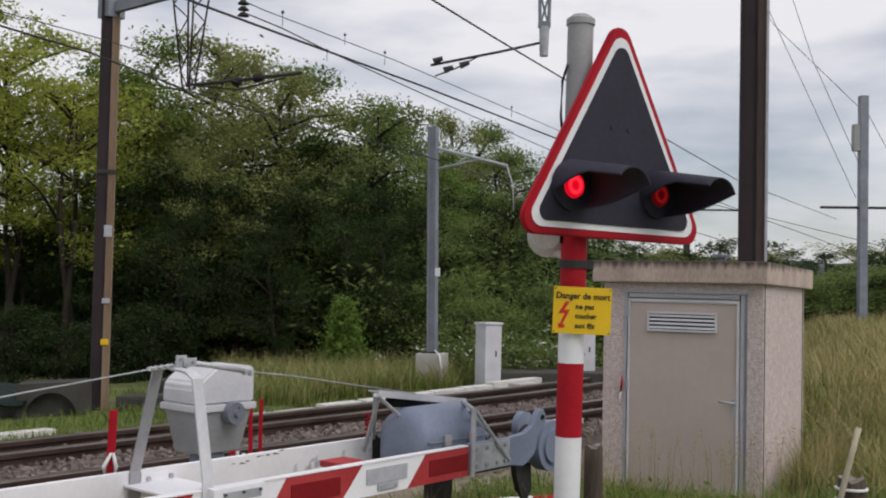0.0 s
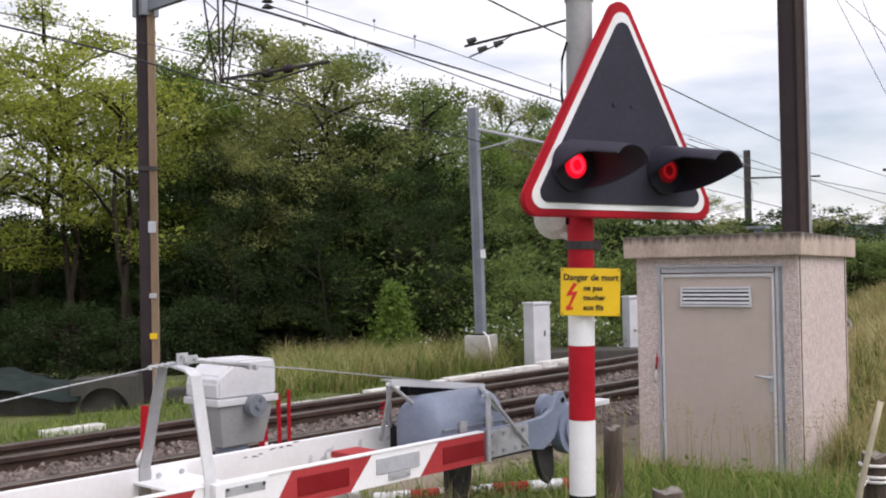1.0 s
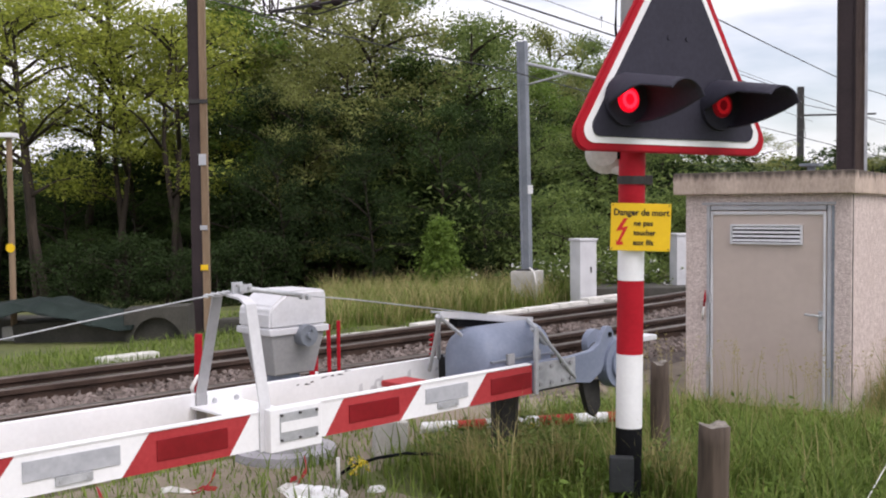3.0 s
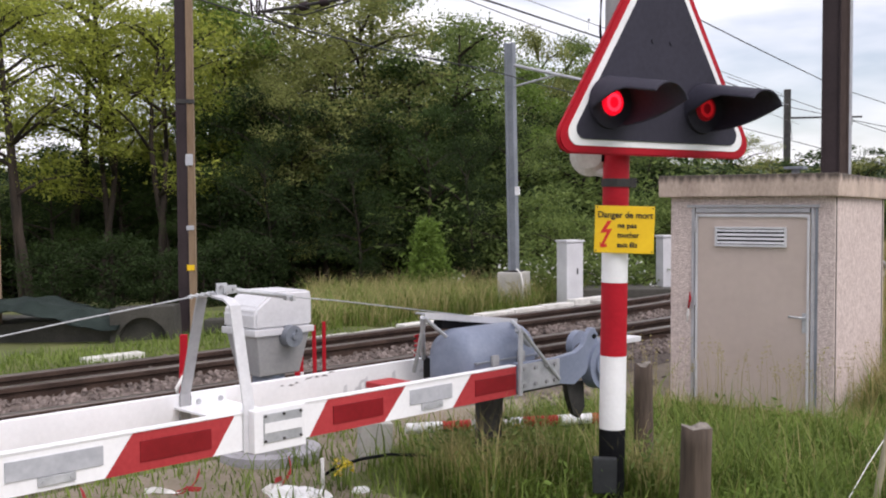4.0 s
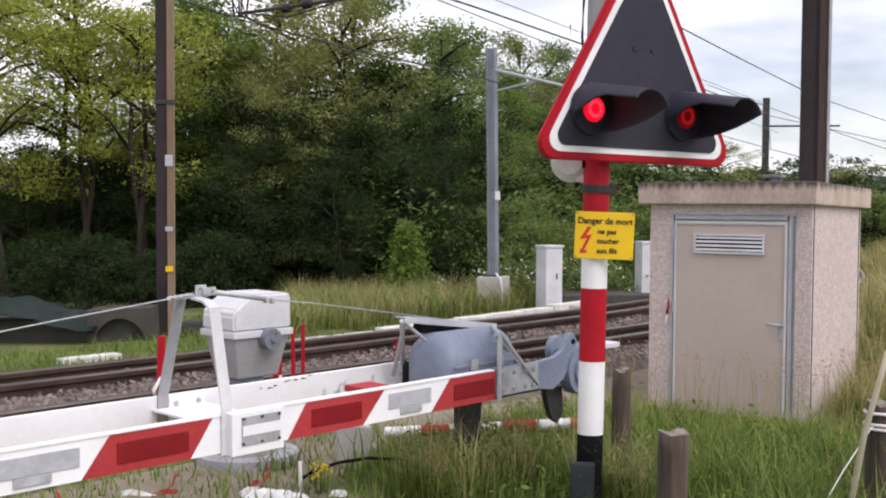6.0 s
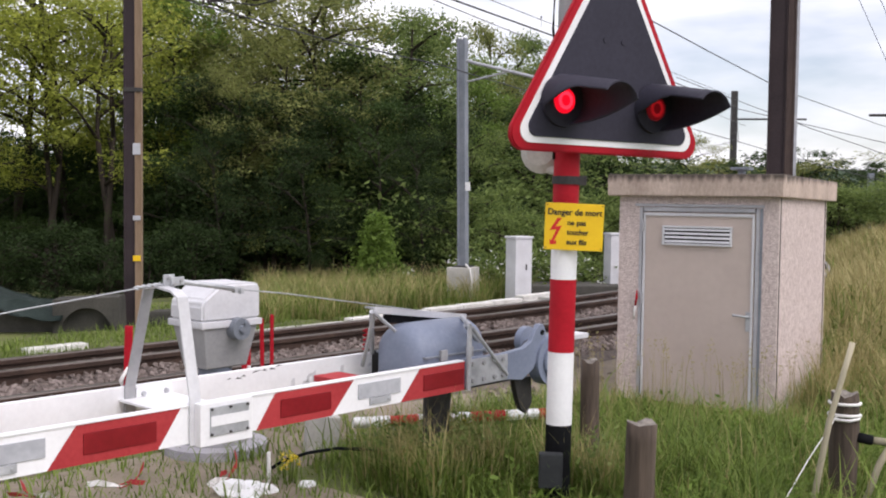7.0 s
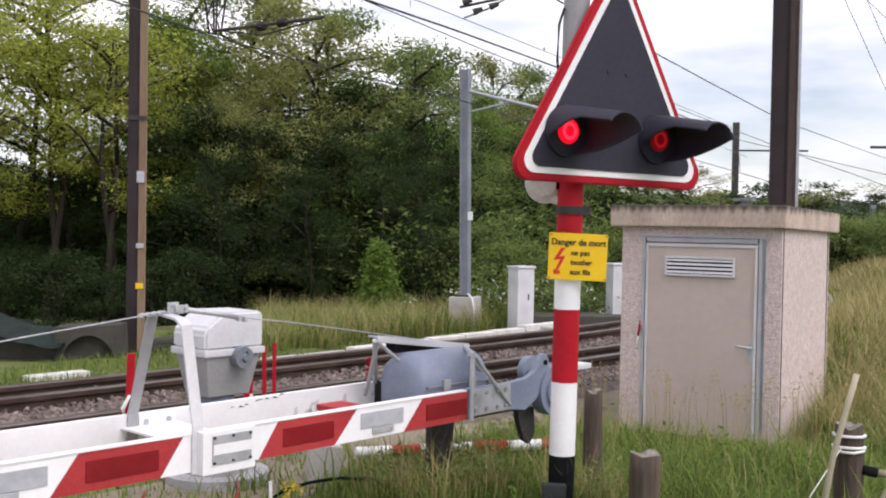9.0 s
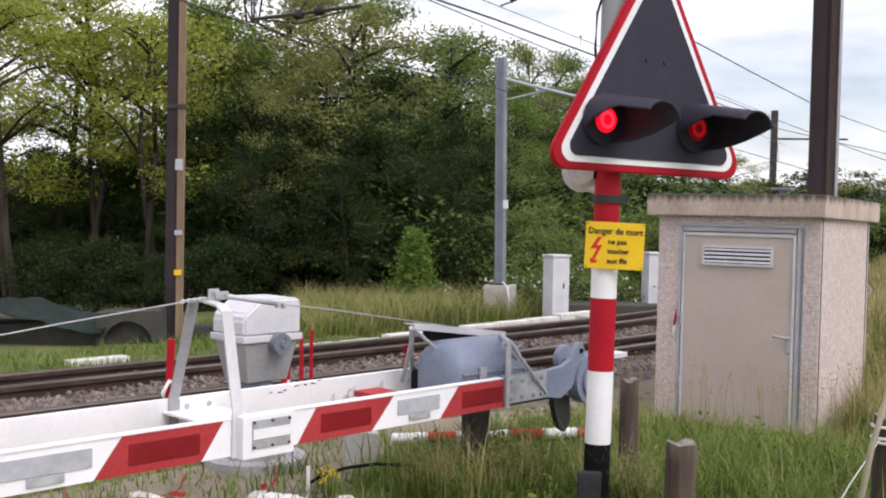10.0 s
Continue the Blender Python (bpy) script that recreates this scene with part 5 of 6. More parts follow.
m2 = far_mast(10.85, 27.05, 6.05, 0.21, ((3.12, -1.1, 1.2),), "grey far catenary mast with a crossarm", M_mast)
bm = B()
box(bm, -0.27, -0.1, 4.60, -0.11, 0.1, 5.30, 0.02)
part("transformer", bm, M_midgrey, m2)
far_mast(9.42, 40.05, 5.5, 0.22, ((4.45, 0.0, 2.7),), "dark far catenary mast with a crossarm", M_darksteel)
far_mast(9.2, 60, 5.0, 0.24, ((4.2, -1.5, 1.5),), "dark far catenary mast with a crossarm", M_darksteel)
far_mast(13.1, 36, 1.9, 0.18, (), "short grey far post in front of the wood", M_mast)

# ---- trees ----
def leaf_sheet(name, centres, spread, per, size, seed, mat, parent, droop=0.0, flat=0.8):
    rg = np.random.RandomState(seed)
    c = np.repeat(np.asarray(centres), per, axis=0)
    k = len(c)
    off = rg.normal(size=(k, 3)) * spread * np.array([1, 1, flat])
    p = c + off
    p[:, 2] -= droop * np.abs(off[:, 0])
    a = rg.normal(size=(k, 3)) * np.array([1, 1, 0.6])
    a /= np.linalg.norm(a, axis=1, keepdims=True)
    b = np.cross(a, rg.normal(size=(k, 3)) + np.array([0, 0, 1.2]))
    b /= np.linalg.norm(b, axis=1, keepdims=True)
    L = (size * (0.6 + 0.8 * rg.rand(k)))[:, None]
    nrm = np.cross(a, b) * L * 0.18
    v = np.stack([p - a * L, p + b * L * 0.42 + nrm, p + a * L, p - b * L * 0.42 + nrm], axis=1).reshape(-1, 3)
    i = np.arange(k) * 4
    f = np.concatenate([np.stack([i, i + 1, i + 2], 1), np.stack([i, i + 2, i + 3], 1)])
    me = bpy.data.meshes.new(name)
    me.vertices.add(len(v))
    me.vertices.foreach_set("co", v.ravel())
    me.loops.add(len(f) * 3)
    me.loops.foreach_set("vertex_index", f.ravel().astype(np.int32))
    me.polygons.add(len(f))
    me.polygons.foreach_set("loop_start", np.arange(0, len(f) * 3, 3, dtype=np.int32))
    me.polygons.foreach_set("loop_total", np.full(len(f), 3, dtype=np.int32))
    me.update(calc_edges=True)
    me.materials.append(mat)
    ob = new(name, me)
    if parent:
        ob.parent = parent
    return ob


def make_tree(seed, h, crown_from, width, mat, label, category, name, per=26, size=0.075, spread=0.22, stems=1, limbs=13, twigs=9, lean=0.1, flat=0.55, thick=1.0):
    """A tree 1:1 in metres: tapered trunk, bowed limbs, twigs with flat sprays of leaves round their ends."""
    rg = random.Random(seed)
    e = empty(name, pose(0, 0, 0), label, category, "trees behind the track" if name == "tree" else "bushes under the trees")
    bm = B()
    ends = []
    for st in range(stems):
        tilt = Vector((rg.uniform(-lean, lean), rg.uniform(-lean, lean), 1))
        base = Vector((rg.uniform(-0.3, 0.3), rg.uniform(-0.2, 0.2), -0.15)) * (stems > 1) + Vector((0, 0, -0.1))
        pts = [base]
        for i in range(7):
            pts.append(pts[-1] + Vector((tilt.x + rg.uniform(-0.11, 0.11), tilt.y + rg.uniform(-0.11, 0.11), 1)) * h / 7.6)
        r0 = (h * 0.016 + 0.015) * thick
        tube(bm, pts, [r0 * (1 - 0.12 * i) for i in range(8)], 7)
        ends.append(pts[-1])
        for i in range(limbs):
            f = crown_from + (1 - crown_from) * (i + rg.random()) / limbs
            k = min(int(f * 7), 6)
            a = pts[k].lerp(pts[k + 1], f * 7 - k)
            ang = i * 2.4 + rg.uniform(-0.5, 0.5)
            reach = width * (0.45 + 0.75 * math.sin(math.pi * min(1, (f - crown_from) / (1 - crown_from) * 0.85 + 0.12))) * rg.uniform(0.6, 1.1)
            d = Vector((math.cos(ang), math.sin(ang), rg.uniform(0.1, 0.75)))
            mid = a + d * reach * 0.5 + Vector((0, 0, reach * 0.06))
            tip = a + d * reach + Vector((0, 0, -reach * 0.05))
            tube(bm, [a, mid, tip], [r0 * 0.42, r0 * 0.25, r0 * 0.08], 5)
            for j in range(twigs):
                g = 0.35 + 0.65 * (j + 1) / twigs
                s = mid.lerp(tip, (g - 0.5) * 2) if g > 0.5 else a.lerp(mid, g * 2)
                q = s + Vector((rg.uniform(-1, 1), rg.uniform(-1, 1), rg.uniform(-0.35, 0.6))) * reach * 0.42
                rod(bm, s, q, r0 * 0.09, r0 * 0.03, seg=3, caps=False)
                ends.append(q)
            ends.append(tip)
    part("trunk", bm, M_bark, e)
    leaf_sheet("crown", [tuple(v) for v in ends], spread, per, size, seed + 50, mat, e, flat=flat)
    return e


kinds = {
    "yellow": make_tree(1, 6.0, 0.36, 1.5, M_leafyellow, "tall airy tree with yellow-green spring leaves", "tree", "tree", per=62, size=0.042, spread=0.19, lean=0.16, flat=0.38, thick=0.85),
    "yellow2": make_tree(12, 6.0, 0.40, 1.4, M_leafyellow, "slender leaning tree with sparse yellow-green leaves", "tree", "tree", per=42, size=0.042, spread=0.19, stems=2, limbs=9, lean=0.24, flat=0.38, thick=0.8),
    "light": make_tree(17, 5.8, 0.2, 1.4, M_leafbright, "slender tree with fresh bright green leaves", "tree", "tree", per=84, size=0.042, spread=0.19, flat=0.5, thick=0.7),
    "mid": make_tree(2, 5.6, 0.14, 1.5, M_leaf, "leafy mid-green tree with an uneven crown", "tree", "tree", per=78, size=0.044, spread=0.20, flat=0.5),
    "olive": make_tree(3, 6.0, 0.18, 1.7, M_leafolive, "broad olive-green tree with thin branches showing", "tree", "tree", per=64, size=0.043, spread=0.18, limbs=16, flat=0.5, thick=0.8),
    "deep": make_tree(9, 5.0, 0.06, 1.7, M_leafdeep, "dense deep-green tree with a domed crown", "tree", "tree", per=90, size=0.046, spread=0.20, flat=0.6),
    "dark": make_tree(4, 5.4, 0.12, 1.6, M_leafshaded, "dense dark green tree, leaf colour deepened for understorey shade", "tree", "tree", per=70, size=0.052, spread=0.22, flat=0.7),
    "bush": make_tree(5, 2.2, 0.05, 1.0, M_leafshaded, "dense dark green bush, shade of the trees put into its leaf colour", "bush", "bush", per=34, size=0.050, spread=0.20, stems=3, limbs=9, twigs=4),
    "bushmid": make_tree(6, 2.0, 0.05, 0.9, M_leaf, "leafy green bush at the wood's edge", "bush", "bush", per=40, size=0.042, spread=0.18, stems=3, limbs=9, twigs=4),
    "far": make_tree(19, 5.6, 0.10, 1.7, M_leafdeep, "distant rounded green tree beyond the field", "tree", "tree", per=26, size=0.085, spread=0.24),
    "farolive": make_tree(20, 5.6, 0.10, 1.6, M_leafolive, "distant olive-green tree beyond the field", "tree", "tree", per=26, size=0.085, spread=0.24),
}
heights = {"yellow": 6.0, "yellow2": 6.0, "light": 5.8, "mid": 5.6, "olive": 6.0, "deep": 5.0, "dark": 5.4, "bush": 2.2, "bushmid": 2.0, "far": 5.6, "farolive": 5.6}
used = set()


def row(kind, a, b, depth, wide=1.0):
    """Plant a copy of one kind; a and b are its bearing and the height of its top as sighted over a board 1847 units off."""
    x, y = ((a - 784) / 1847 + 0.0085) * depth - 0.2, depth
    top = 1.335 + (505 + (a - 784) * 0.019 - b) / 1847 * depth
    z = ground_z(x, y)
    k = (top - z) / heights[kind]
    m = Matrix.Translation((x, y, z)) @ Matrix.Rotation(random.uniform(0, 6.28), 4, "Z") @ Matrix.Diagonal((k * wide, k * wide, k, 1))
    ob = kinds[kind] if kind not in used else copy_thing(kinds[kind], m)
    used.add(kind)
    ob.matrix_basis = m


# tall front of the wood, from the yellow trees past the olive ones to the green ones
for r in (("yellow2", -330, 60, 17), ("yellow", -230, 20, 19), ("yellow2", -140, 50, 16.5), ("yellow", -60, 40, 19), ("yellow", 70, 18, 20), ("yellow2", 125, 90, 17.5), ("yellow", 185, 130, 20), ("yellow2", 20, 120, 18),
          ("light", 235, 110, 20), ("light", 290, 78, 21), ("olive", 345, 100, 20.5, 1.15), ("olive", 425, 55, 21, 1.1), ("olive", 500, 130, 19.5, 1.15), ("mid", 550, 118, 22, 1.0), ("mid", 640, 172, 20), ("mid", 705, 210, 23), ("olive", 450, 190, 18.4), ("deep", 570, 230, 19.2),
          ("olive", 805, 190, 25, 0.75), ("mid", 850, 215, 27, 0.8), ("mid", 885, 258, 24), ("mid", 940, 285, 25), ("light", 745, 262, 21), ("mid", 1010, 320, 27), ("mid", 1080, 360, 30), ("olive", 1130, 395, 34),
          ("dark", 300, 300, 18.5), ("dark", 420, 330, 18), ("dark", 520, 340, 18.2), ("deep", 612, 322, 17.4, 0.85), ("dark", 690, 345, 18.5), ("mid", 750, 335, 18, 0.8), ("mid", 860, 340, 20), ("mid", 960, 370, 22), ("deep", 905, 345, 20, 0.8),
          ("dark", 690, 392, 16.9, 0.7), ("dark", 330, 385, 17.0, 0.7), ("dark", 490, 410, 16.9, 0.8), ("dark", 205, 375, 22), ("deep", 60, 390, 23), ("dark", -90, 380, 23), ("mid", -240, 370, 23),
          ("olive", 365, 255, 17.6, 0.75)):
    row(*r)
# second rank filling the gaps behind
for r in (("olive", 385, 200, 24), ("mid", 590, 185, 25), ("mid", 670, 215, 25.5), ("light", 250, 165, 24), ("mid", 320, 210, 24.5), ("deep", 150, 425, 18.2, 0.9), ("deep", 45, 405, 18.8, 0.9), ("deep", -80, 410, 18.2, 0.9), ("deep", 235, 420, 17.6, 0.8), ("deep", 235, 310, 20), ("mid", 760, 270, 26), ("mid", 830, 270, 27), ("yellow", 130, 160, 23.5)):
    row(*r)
# low bushes, mostly in the leaf colour darkened for shade under the crowns
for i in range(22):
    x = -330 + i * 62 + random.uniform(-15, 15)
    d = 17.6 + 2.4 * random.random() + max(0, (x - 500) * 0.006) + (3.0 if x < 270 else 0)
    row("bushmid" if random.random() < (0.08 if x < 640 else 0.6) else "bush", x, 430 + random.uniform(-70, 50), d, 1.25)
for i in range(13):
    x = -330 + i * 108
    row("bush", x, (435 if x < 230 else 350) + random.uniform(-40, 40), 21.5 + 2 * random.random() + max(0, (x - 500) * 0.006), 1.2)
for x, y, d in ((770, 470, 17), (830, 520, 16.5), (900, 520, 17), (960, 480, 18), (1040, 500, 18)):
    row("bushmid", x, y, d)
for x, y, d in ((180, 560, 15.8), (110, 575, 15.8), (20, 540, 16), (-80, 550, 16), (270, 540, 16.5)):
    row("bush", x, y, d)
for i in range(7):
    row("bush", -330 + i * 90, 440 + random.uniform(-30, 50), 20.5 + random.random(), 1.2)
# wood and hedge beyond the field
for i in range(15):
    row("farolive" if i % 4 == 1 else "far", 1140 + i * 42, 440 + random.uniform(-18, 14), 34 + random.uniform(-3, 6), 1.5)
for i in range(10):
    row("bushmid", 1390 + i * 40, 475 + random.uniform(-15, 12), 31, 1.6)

# young upright tree at the wood's edge
yt = empty("young_tree", pose(-1.53, 15.3, -0.28) @ Matrix.Diagonal((0.84, 0.84, 0.90, 1)), "small fresh green upright young tree", "tree")
bm = B()
tube(bm, [(0, 0, -0.1), (0.02, 0, 0.6), (0, 0.02, 1.45)], [0.03, 0.02, 0.006], 6)
cs = []
for i in range(60):
    f = (i + 0.5) / 60
    a = i * 2.4
    r = 0.48 * (1 - f) ** 0.8 + 0.05
    q = Vector((r * math.cos(a), r * math.sin(a), 0.12 + 1.34 * f))
    rod(bm, (0, 0, q.z - 0.1), q, 0.006, 0.002, seg=3, caps=False)
    cs += [tuple(q), tuple(q * 0.6 + Vector((0, 0, q.z * 0.4)))]
part("trunk", bm, M_bark, yt)
leaf_sheet("crown", cs, 0.09, 32, 0.04, 77, M_leafbright, yt)

# flowering bush by the cabinets
for bx, by, n in ((0.15, 14.3, 1), (1.15, 14.9, 2)):
    fb = empty("flowering_bush", pose(bx, by, -0.1), "arching green bush with white blossom", "bush", "white flowering bushes")
    rg = random.Random(n)
    cs = [(rg.gauss(0, 0.4), rg.gauss(0, 0.25), abs(rg.gauss(0.35, 0.22))) for _ in range(60)]
    leaf_sheet("foliage", cs, 0.10, 36, 0.04, 90 + n, M_leaf, fb)
    leaf_sheet("blossom", [c for c in cs if c[2] > 0.3][:26], 0.06, 7, 0.028, 95 + n, M_petal, fb)
    bm = B()
    for c in cs[::4]:
        tube(bm, [(0, 0, -0.05), (c[0] * 0.5, c[1] * 0.5, c[2] * 0.8), c], 0.006, 4)
    part("stems", bm, M_bark, fb)

# far hills
for i, (d, h, x0, x1, sd) in enumerate(((420, 17, -300, 900, 1), (900, 42, -700, 1500, 4))):
    bm = B()
    n = 160
    lo, hi, bk = [], [], []
    for k in range(n + 1):
        x = x0 + (x1 - x0) * k / n
        z = h * (0.75 + 0.35 * noise.noise((x * 0.004, sd, 0)) + 0.10 * noise.noise((x * 0.03, sd, 1)) + 0.06 * noise.noise((x * 0.11, sd, 2)))
        lo.append(bm.verts.new((x, d, -8)))
        hi.append(bm.verts.new((x, d + 50, z)))
        bk.append(bm.verts.new((x, d + 200, -8)))
    for k in range(n):
        bm.faces.new((lo[k], lo[k + 1], hi[k + 1], hi[k]))
        bm.faces.new((hi[k], hi[k + 1], bk[k + 1], bk[k]))
    tagged(part("wooded_hill", bm, M_hill), "distant low wooded hill on the horizon", "hill", kind="structure")


# ---- grass ----
HUTI = HUT.inverted()


def free(x, y):
    q = HUTI @ Vector((x, y, 0))
    return not (-1.2 < q.x < 0.0 and 0.0 < q.y < 1.5)


def grass(name, count, area, h0, h1, width, seed, mat, label, bendy=0.5):
    rg = np.random.RandomState(seed)
    pts = []
    while len(pts) < count:
        x, y = area(rg)
        if free(x, y) and x is not None:
            pts.append((x, y, ground_z(x, y) - 0.01))
    p = np.array(pts)
    k = len(p)
    clump = np.array([0.35 + 1.3 * (0.5 + 0.5 * noise.noise((a * 2.3, b * 2.3, seed))) for a, b, _ in pts])
    h = (h0 + (h1 - h0) * rg.rand(k) ** 1.5) * clump
    near = [HUTI @ Vector(q) for q in pts]
    if name in ("verge_grass", "rank_grass", "verge_straw"):
        h *= 1 - 0.6 * np.exp(-((p[:, 0] - 0.36) ** 2 + (p[:, 1] - 4.2) ** 2) / 0.16)
    h *= np.array([0.45 if -1.5 < q.x < 0.4 and -0.55 < q.y < 0.1 else 1.0 for q in near])
    ang = rg.rand(k) * 6.283
    lean = h * bendy * (0.2 + rg.rand(k))
    d = np.stack([np.cos(ang), np.sin(ang), np.zeros(k)], 1)
    s = np.stack([-np.sin(ang), np.cos(ang), np.zeros(k)], 1) * (width * (0.6 + 0.8 * rg.rand(k)))[:, None]
    up = np.array([0, 0, 1.0])
    mid = p + up * (h * 0.55)[:, None] + d * (lean * 0.3)[:, None]
    top = p + up * (h * 0.95)[:, None] + d * lean[:, None]
    v = np.stack([p - s, p + s, mid + s * 0.8, mid - s * 0.8, top], 1).reshape(-1, 3)
    i = np.arange(k) * 5
    f = np.concatenate([np.stack([i, i + 1, i + 2], 1), np.stack([i, i + 2, i + 3], 1), np.stack([i + 3, i + 2, i + 4], 1)])
    me = bpy.data.meshes.new(name)
    me.vertices.add(len(v))
    me.vertices.foreach_set("co", v.ravel())
    me.loops.add(len(f) * 3)
    me.loops.foreach_set("vertex_index", f.ravel().astype(np.int32))
    me.polygons.add(len(f))
    me.polygons.foreach_set("loop_start", np.arange(0, len(f) * 3, 3, dtype=np.int32))
    me.polygons.foreach_set("loop_total", np.full(len(f), 3, dtype=np.int32))
    me.update(calc_edges=True)
    me.materials.append(mat)
    return tagged(new(name, me), label, "grass", kind="stuff")


def near_verge(rg):
    while True:
        x, y = -0.9 + 4.6 * rg.rand(), 3.0 + 6.8 * rg.rand()
        s, n = sn(x, y)
        if n < 4.05 + 0.3 * noise.noise((s * 1.3, n, 7)) and (s > 3.3 + 0.4 * rg.rand()):
            return x, y


def field(rg):
    while True:
        y = 6 + 24 * rg.rand() ** 1.3
        x = 1.6 + (y * 0.62 + 1.0) * rg.rand()
        s, n = sn(x, y)
        n -= curve_off(s)
        if n < 4.6 + min(max(s - 9, 0) * 0.15, 0.9) and s > 8.3 + 0.5 * rg.rand():
            return x, y


def strip(rg):
    while True:
        s, n = 6.6 + 5.2 * rg.rand(), 8.35 + 4.6 * rg.rand() ** 1.1
        if n - curve_off(s) > 8.62 + 0.3 * noise.noise((s * 2, n, 0)) and s > 6.9 + 0.8 * (n - 9.0) + 0.5 * noise.noise((n, s, 3)):
            return 0.643 * s - 0.766 * n, 0.766 * s + 0.643 * n


def low_strip(rg):
    s = -1 + 16 * rg.rand()
    n = 8.0 + (4.3 if s > 7 else 1.6) * rg.rand() ** 1.3 + (0.25 if s > 7 else 0)
    return 0.643 * s - 0.766 * n, 0.766 * s + 0.643 * n


def edge_strip(rg):
    s, n = -1 + 7.5 * rg.rand(), 7.95 + 0.6 * rg.rand()
    return 0.643 * s - 0.766 * n, 0.766 * s + 0.643 * n


def rough_patch(rg):
    s, n = 1.2 + 3.0 * rg.rand(), 3.2 + 1.5 * rg.rand()
    return 0.643 * s - 0.766 * n, 0.766 * s + 0.643 * n


def hut_foot(rg):
    t = rg.rand()
    q = HUT @ Vector((-1.35 + 1.5 * rg.rand(), -0.05 - 0.35 * rg.rand(), 0)) if t < 0.6 else HUT @ Vector((0.03 + 0.3 * rg.rand(), 1.5 * rg.rand(), 0))
    return q.x, q.y


def stand_foot(rg):
    """Ragged growth round the barrier's stand and the signal's foot."""
    t = rg.rand()
    if t < 0.7:
        q = TR @ Vector((3.3 + 0.6 * rg.rand(), 3.0 + 0.5 * rg.rand(), 0))
        return q.x, q.y
    a, r = 1.9 * rg.rand(), 0.10 + 0.3 * rg.rand()
    return 0.38 + r * math.cos(a), 4.52 + r * math.sin(a)


grass("verge_grass", 70000, near_verge, 0.04, 0.22, 0.0032, 1, M_grass, "long lush green verge grass round the posts", 1.25)
grass("rank_grass", 7000, near_verge, 0.16, 0.36, 0.0034, 11, M_grass, "tall arching grass blades in uneven tufts", 1.1)
grass("foot_grass", 3000, stand_foot, 0.09, 0.27, 0.0032, 12, M_grass, "rank grass round the barrier stand and signal foot", 0.9)
grass("foot_straw", 900, stand_foot, 0.22, 0.42, 0.0022, 13, M_dry, "dry stalks round the barrier stand", 0.6)


def hut_side(rg):
    while True:
        q = HUT @ Vector((0.05 + 2.4 * rg.rand(), -0.1 + 3.4 * rg.rand(), 0))
        if q.x > 1.75 + 0.3 * rg.rand():
            return q.x, q.y


grass("side_straw", 9000, hut_side, 0.14, 0.40, 0.004, 14, M_dry, "golden dry grass beside the hut", 0.8)
grass("verge_straw", 3600, near_verge, 0.10, 0.36, 0.0022, 2, M_dry, "dry straw stalks among the verge grass", 0.5)
grass("field_grass", 60000, field, 0.16, 0.46, 0.008, 3, M_dry, "tall yellowish meadow grass in the field", 0.7)
grass("field_green", 20000, field, 0.12, 0.36, 0.008, 4, M_grass, "green meadow grass in the field", 0.7)
grass("trackside_grass", 17000, strip, 0.10, 0.40, 0.0042, 5, M_grass, "tall green grass beyond the rails", 1.0)
grass("trackside_straw", 9500, strip, 0.16, 0.48, 0.0034, 6, M_dry, "yellowing grass heads beyond the rails", 0.9)
grass("low_grass", 22000, low_strip, 0.03, 0.13, 0.004, 10, M_grass, "short weedy grass beside the rubble", 0.9)
grass("edge_grass", 4000, edge_strip, 0.04, 0.11, 0.005, 7, M_grass, "short grass along the trough edge", 0.8)
grass("sparse_grass", 4200, rough_patch, 0.03, 0.14, 0.004, 8, M_grass, "sparse low grass on trodden dirt", 0.9)
grass("hut_weeds", 1100, hut_foot, 0.16, 0.50, 0.0017, 9, M_dry, "thin dry grass stalks against the hut", 0.5)

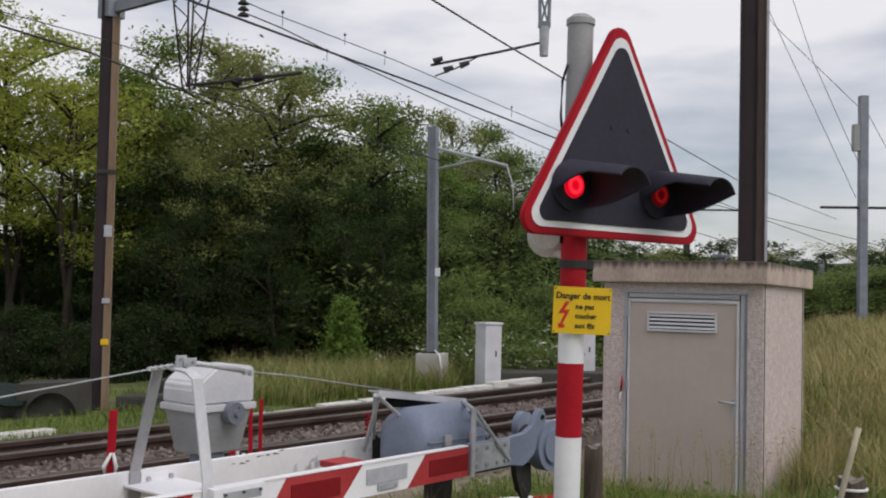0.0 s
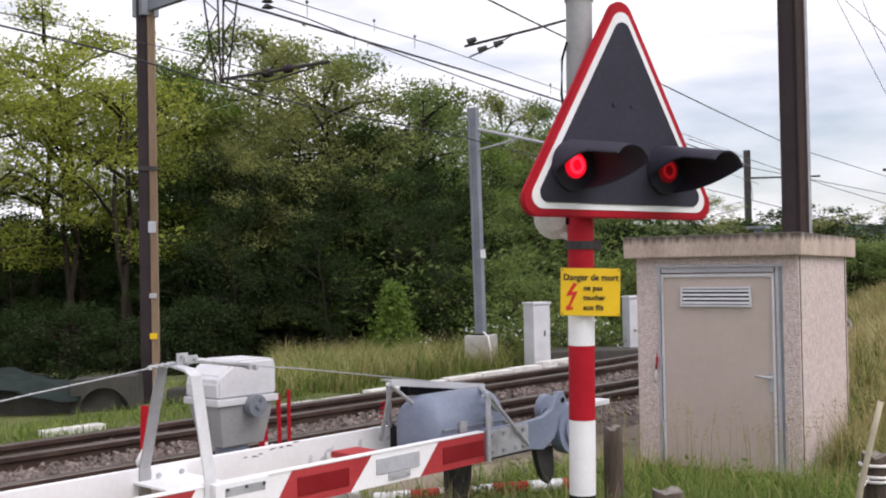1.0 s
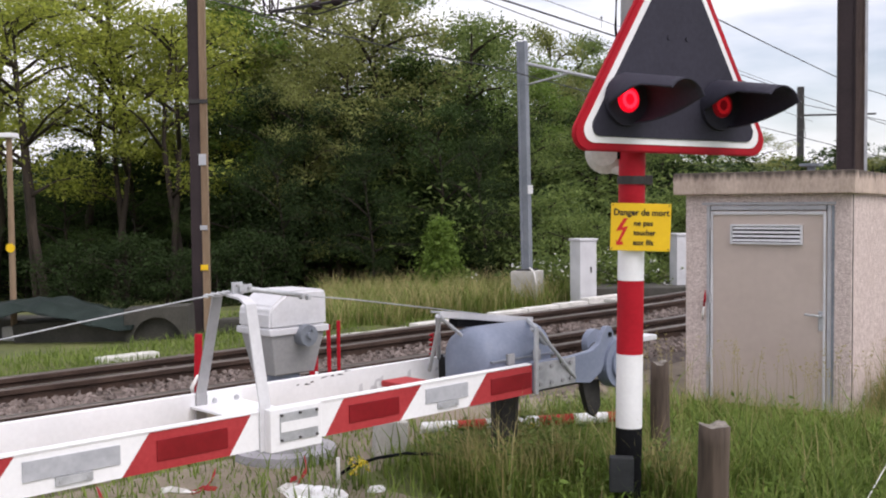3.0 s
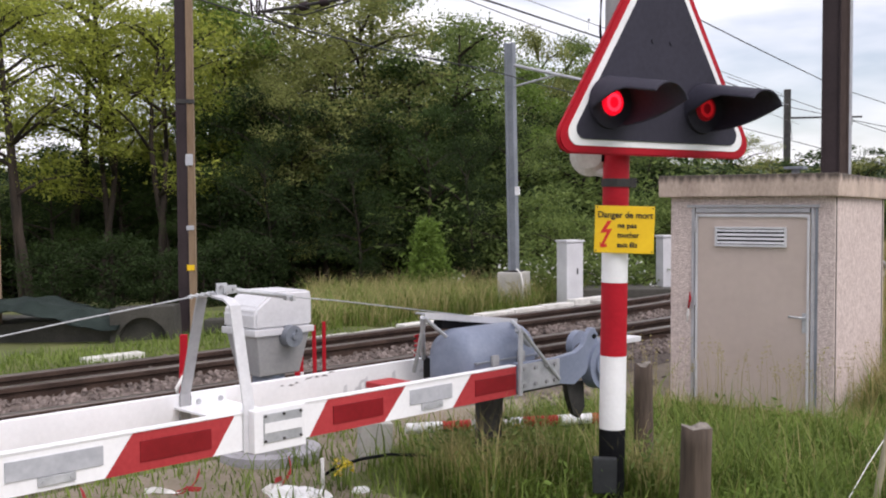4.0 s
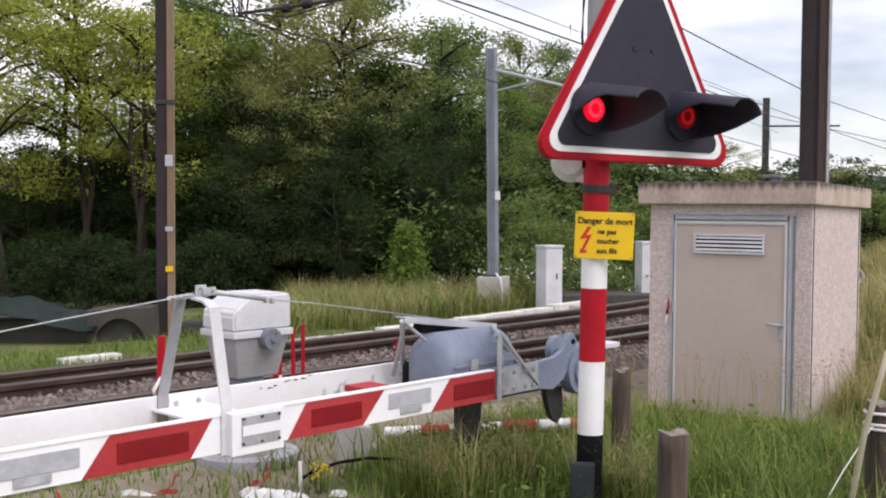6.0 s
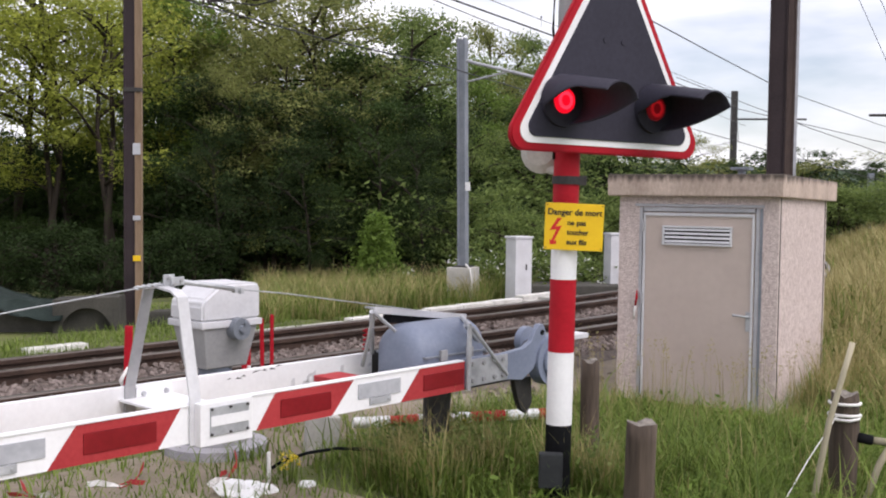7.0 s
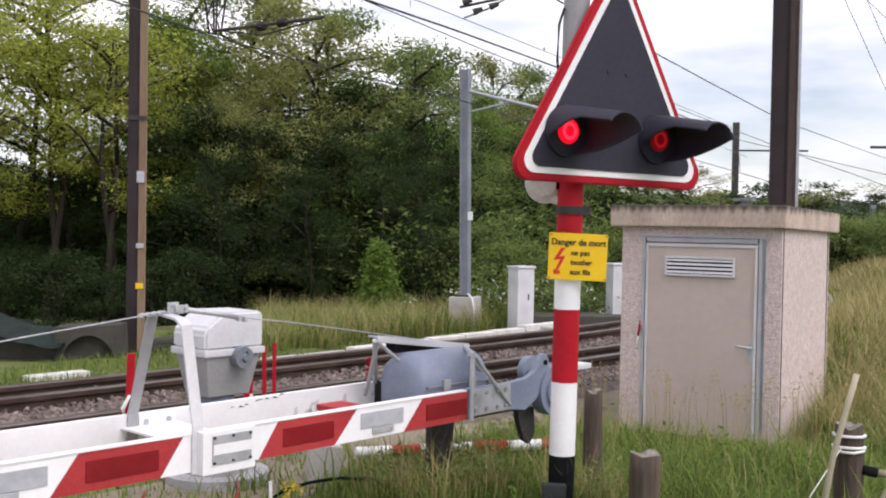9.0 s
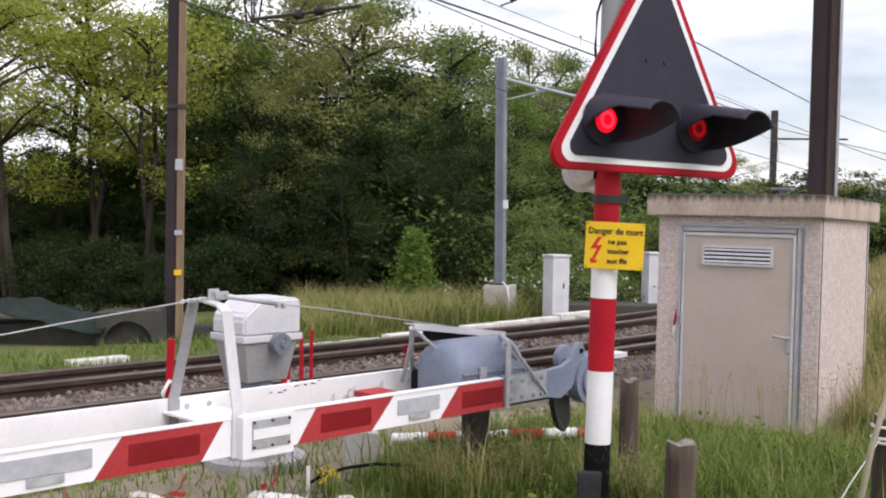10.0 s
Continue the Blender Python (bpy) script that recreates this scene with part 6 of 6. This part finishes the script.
# broad-leaved weeds among the grass and seed heads by the hut
rgw = np.random.RandomState(21)
cs = []
while len(cs) < 1000:
    x, y = near_verge(rgw)
    q = HUTI @ Vector((x, y, 0))
    if free(x, y) and not (-1.5 < q.x < 0.4 and -0.4 < q.y < 0.1):
        cs.append((x, y, ground_z(x, y) + 0.02 + 0.08 * rgw.rand()))
weeds = leaf_sheet("weeds", cs, 0.045, 18, 0.019, 22, M_leafbright, None)
tagged(weeds, "low broad-leaved green weeds among the grass", "weeds", kind="stuff")
cs = []
while len(cs) < 150:
    x, y = stand_foot(rgw)
    cs.append((x, y, ground_z(x, y) + 0.03 + 0.26 * rgw.rand() ** 1.4))
stand_weeds = leaf_sheet("stand_weeds", cs, 0.04, 14, 0.016, 24, M_leaf, None)
tagged(stand_weeds, "straggling leafy weeds round the barrier stand", "weeds", kind="stuff")
tops, vs, fs = [], [], []
for i in range(120):
    x, y = hut_foot(rgw)
    if not free(x, y):
        continue
    z, h = ground_z(x, y), 0.28 + 0.24 * rgw.rand()
    dx, dy = rgw.normal() * 0.05, rgw.normal() * 0.05
    k = len(vs)
    mx, my = x + dx * 0.4, y + dy * 0.4
    vs += [(x - 0.0014, y, z), (x + 0.0014, y, z), (mx + 0.001, my, z + h * 0.7), (mx - 0.001, my, z + h * 0.7), (x + dx, y + dy, z + h)]
    fs += [(k, k + 1, k + 2, k + 3), (k + 3, k + 2, k + 4)]
    tops += [(x + dx * f, y + dy * f, z + h * (0.55 + 0.45 * f)) for f in (0.7, 0.85, 1.0)]
heads = leaf_sheet("seed_heads", tops, 0.007, 8, 0.006, 23, M_dry, None)
tagged(heads, "brown drooping grass seed heads against the hut", "grass", kind="stuff")
stalks = tagged(raw("seed_stalks", vs, fs, M_dry), "thin dry stalks of seeding grass", "grass", kind="stuff")

# small yellow wild flowers
fl = empty("wild_flower", pose(-0.86, 4.75, 0), "small yellow wild flowers under the barrier", "flower")
rg = random.Random(3)
cs = [(rg.gauss(0, 0.022), rg.gauss(0, 0.022), 0.09 + 0.06 * rg.random()) for _ in range(12)]
leaf_sheet("petals", cs, 0.009, 9, 0.009, 120, M_yellowpetal, fl)
bm = B()
for c in cs:
    tube(bm, [(c[0] * 0.5, c[1] * 0.5, -0.02), c], 0.003, 3)
part("stems", bm, M_grass, fl)
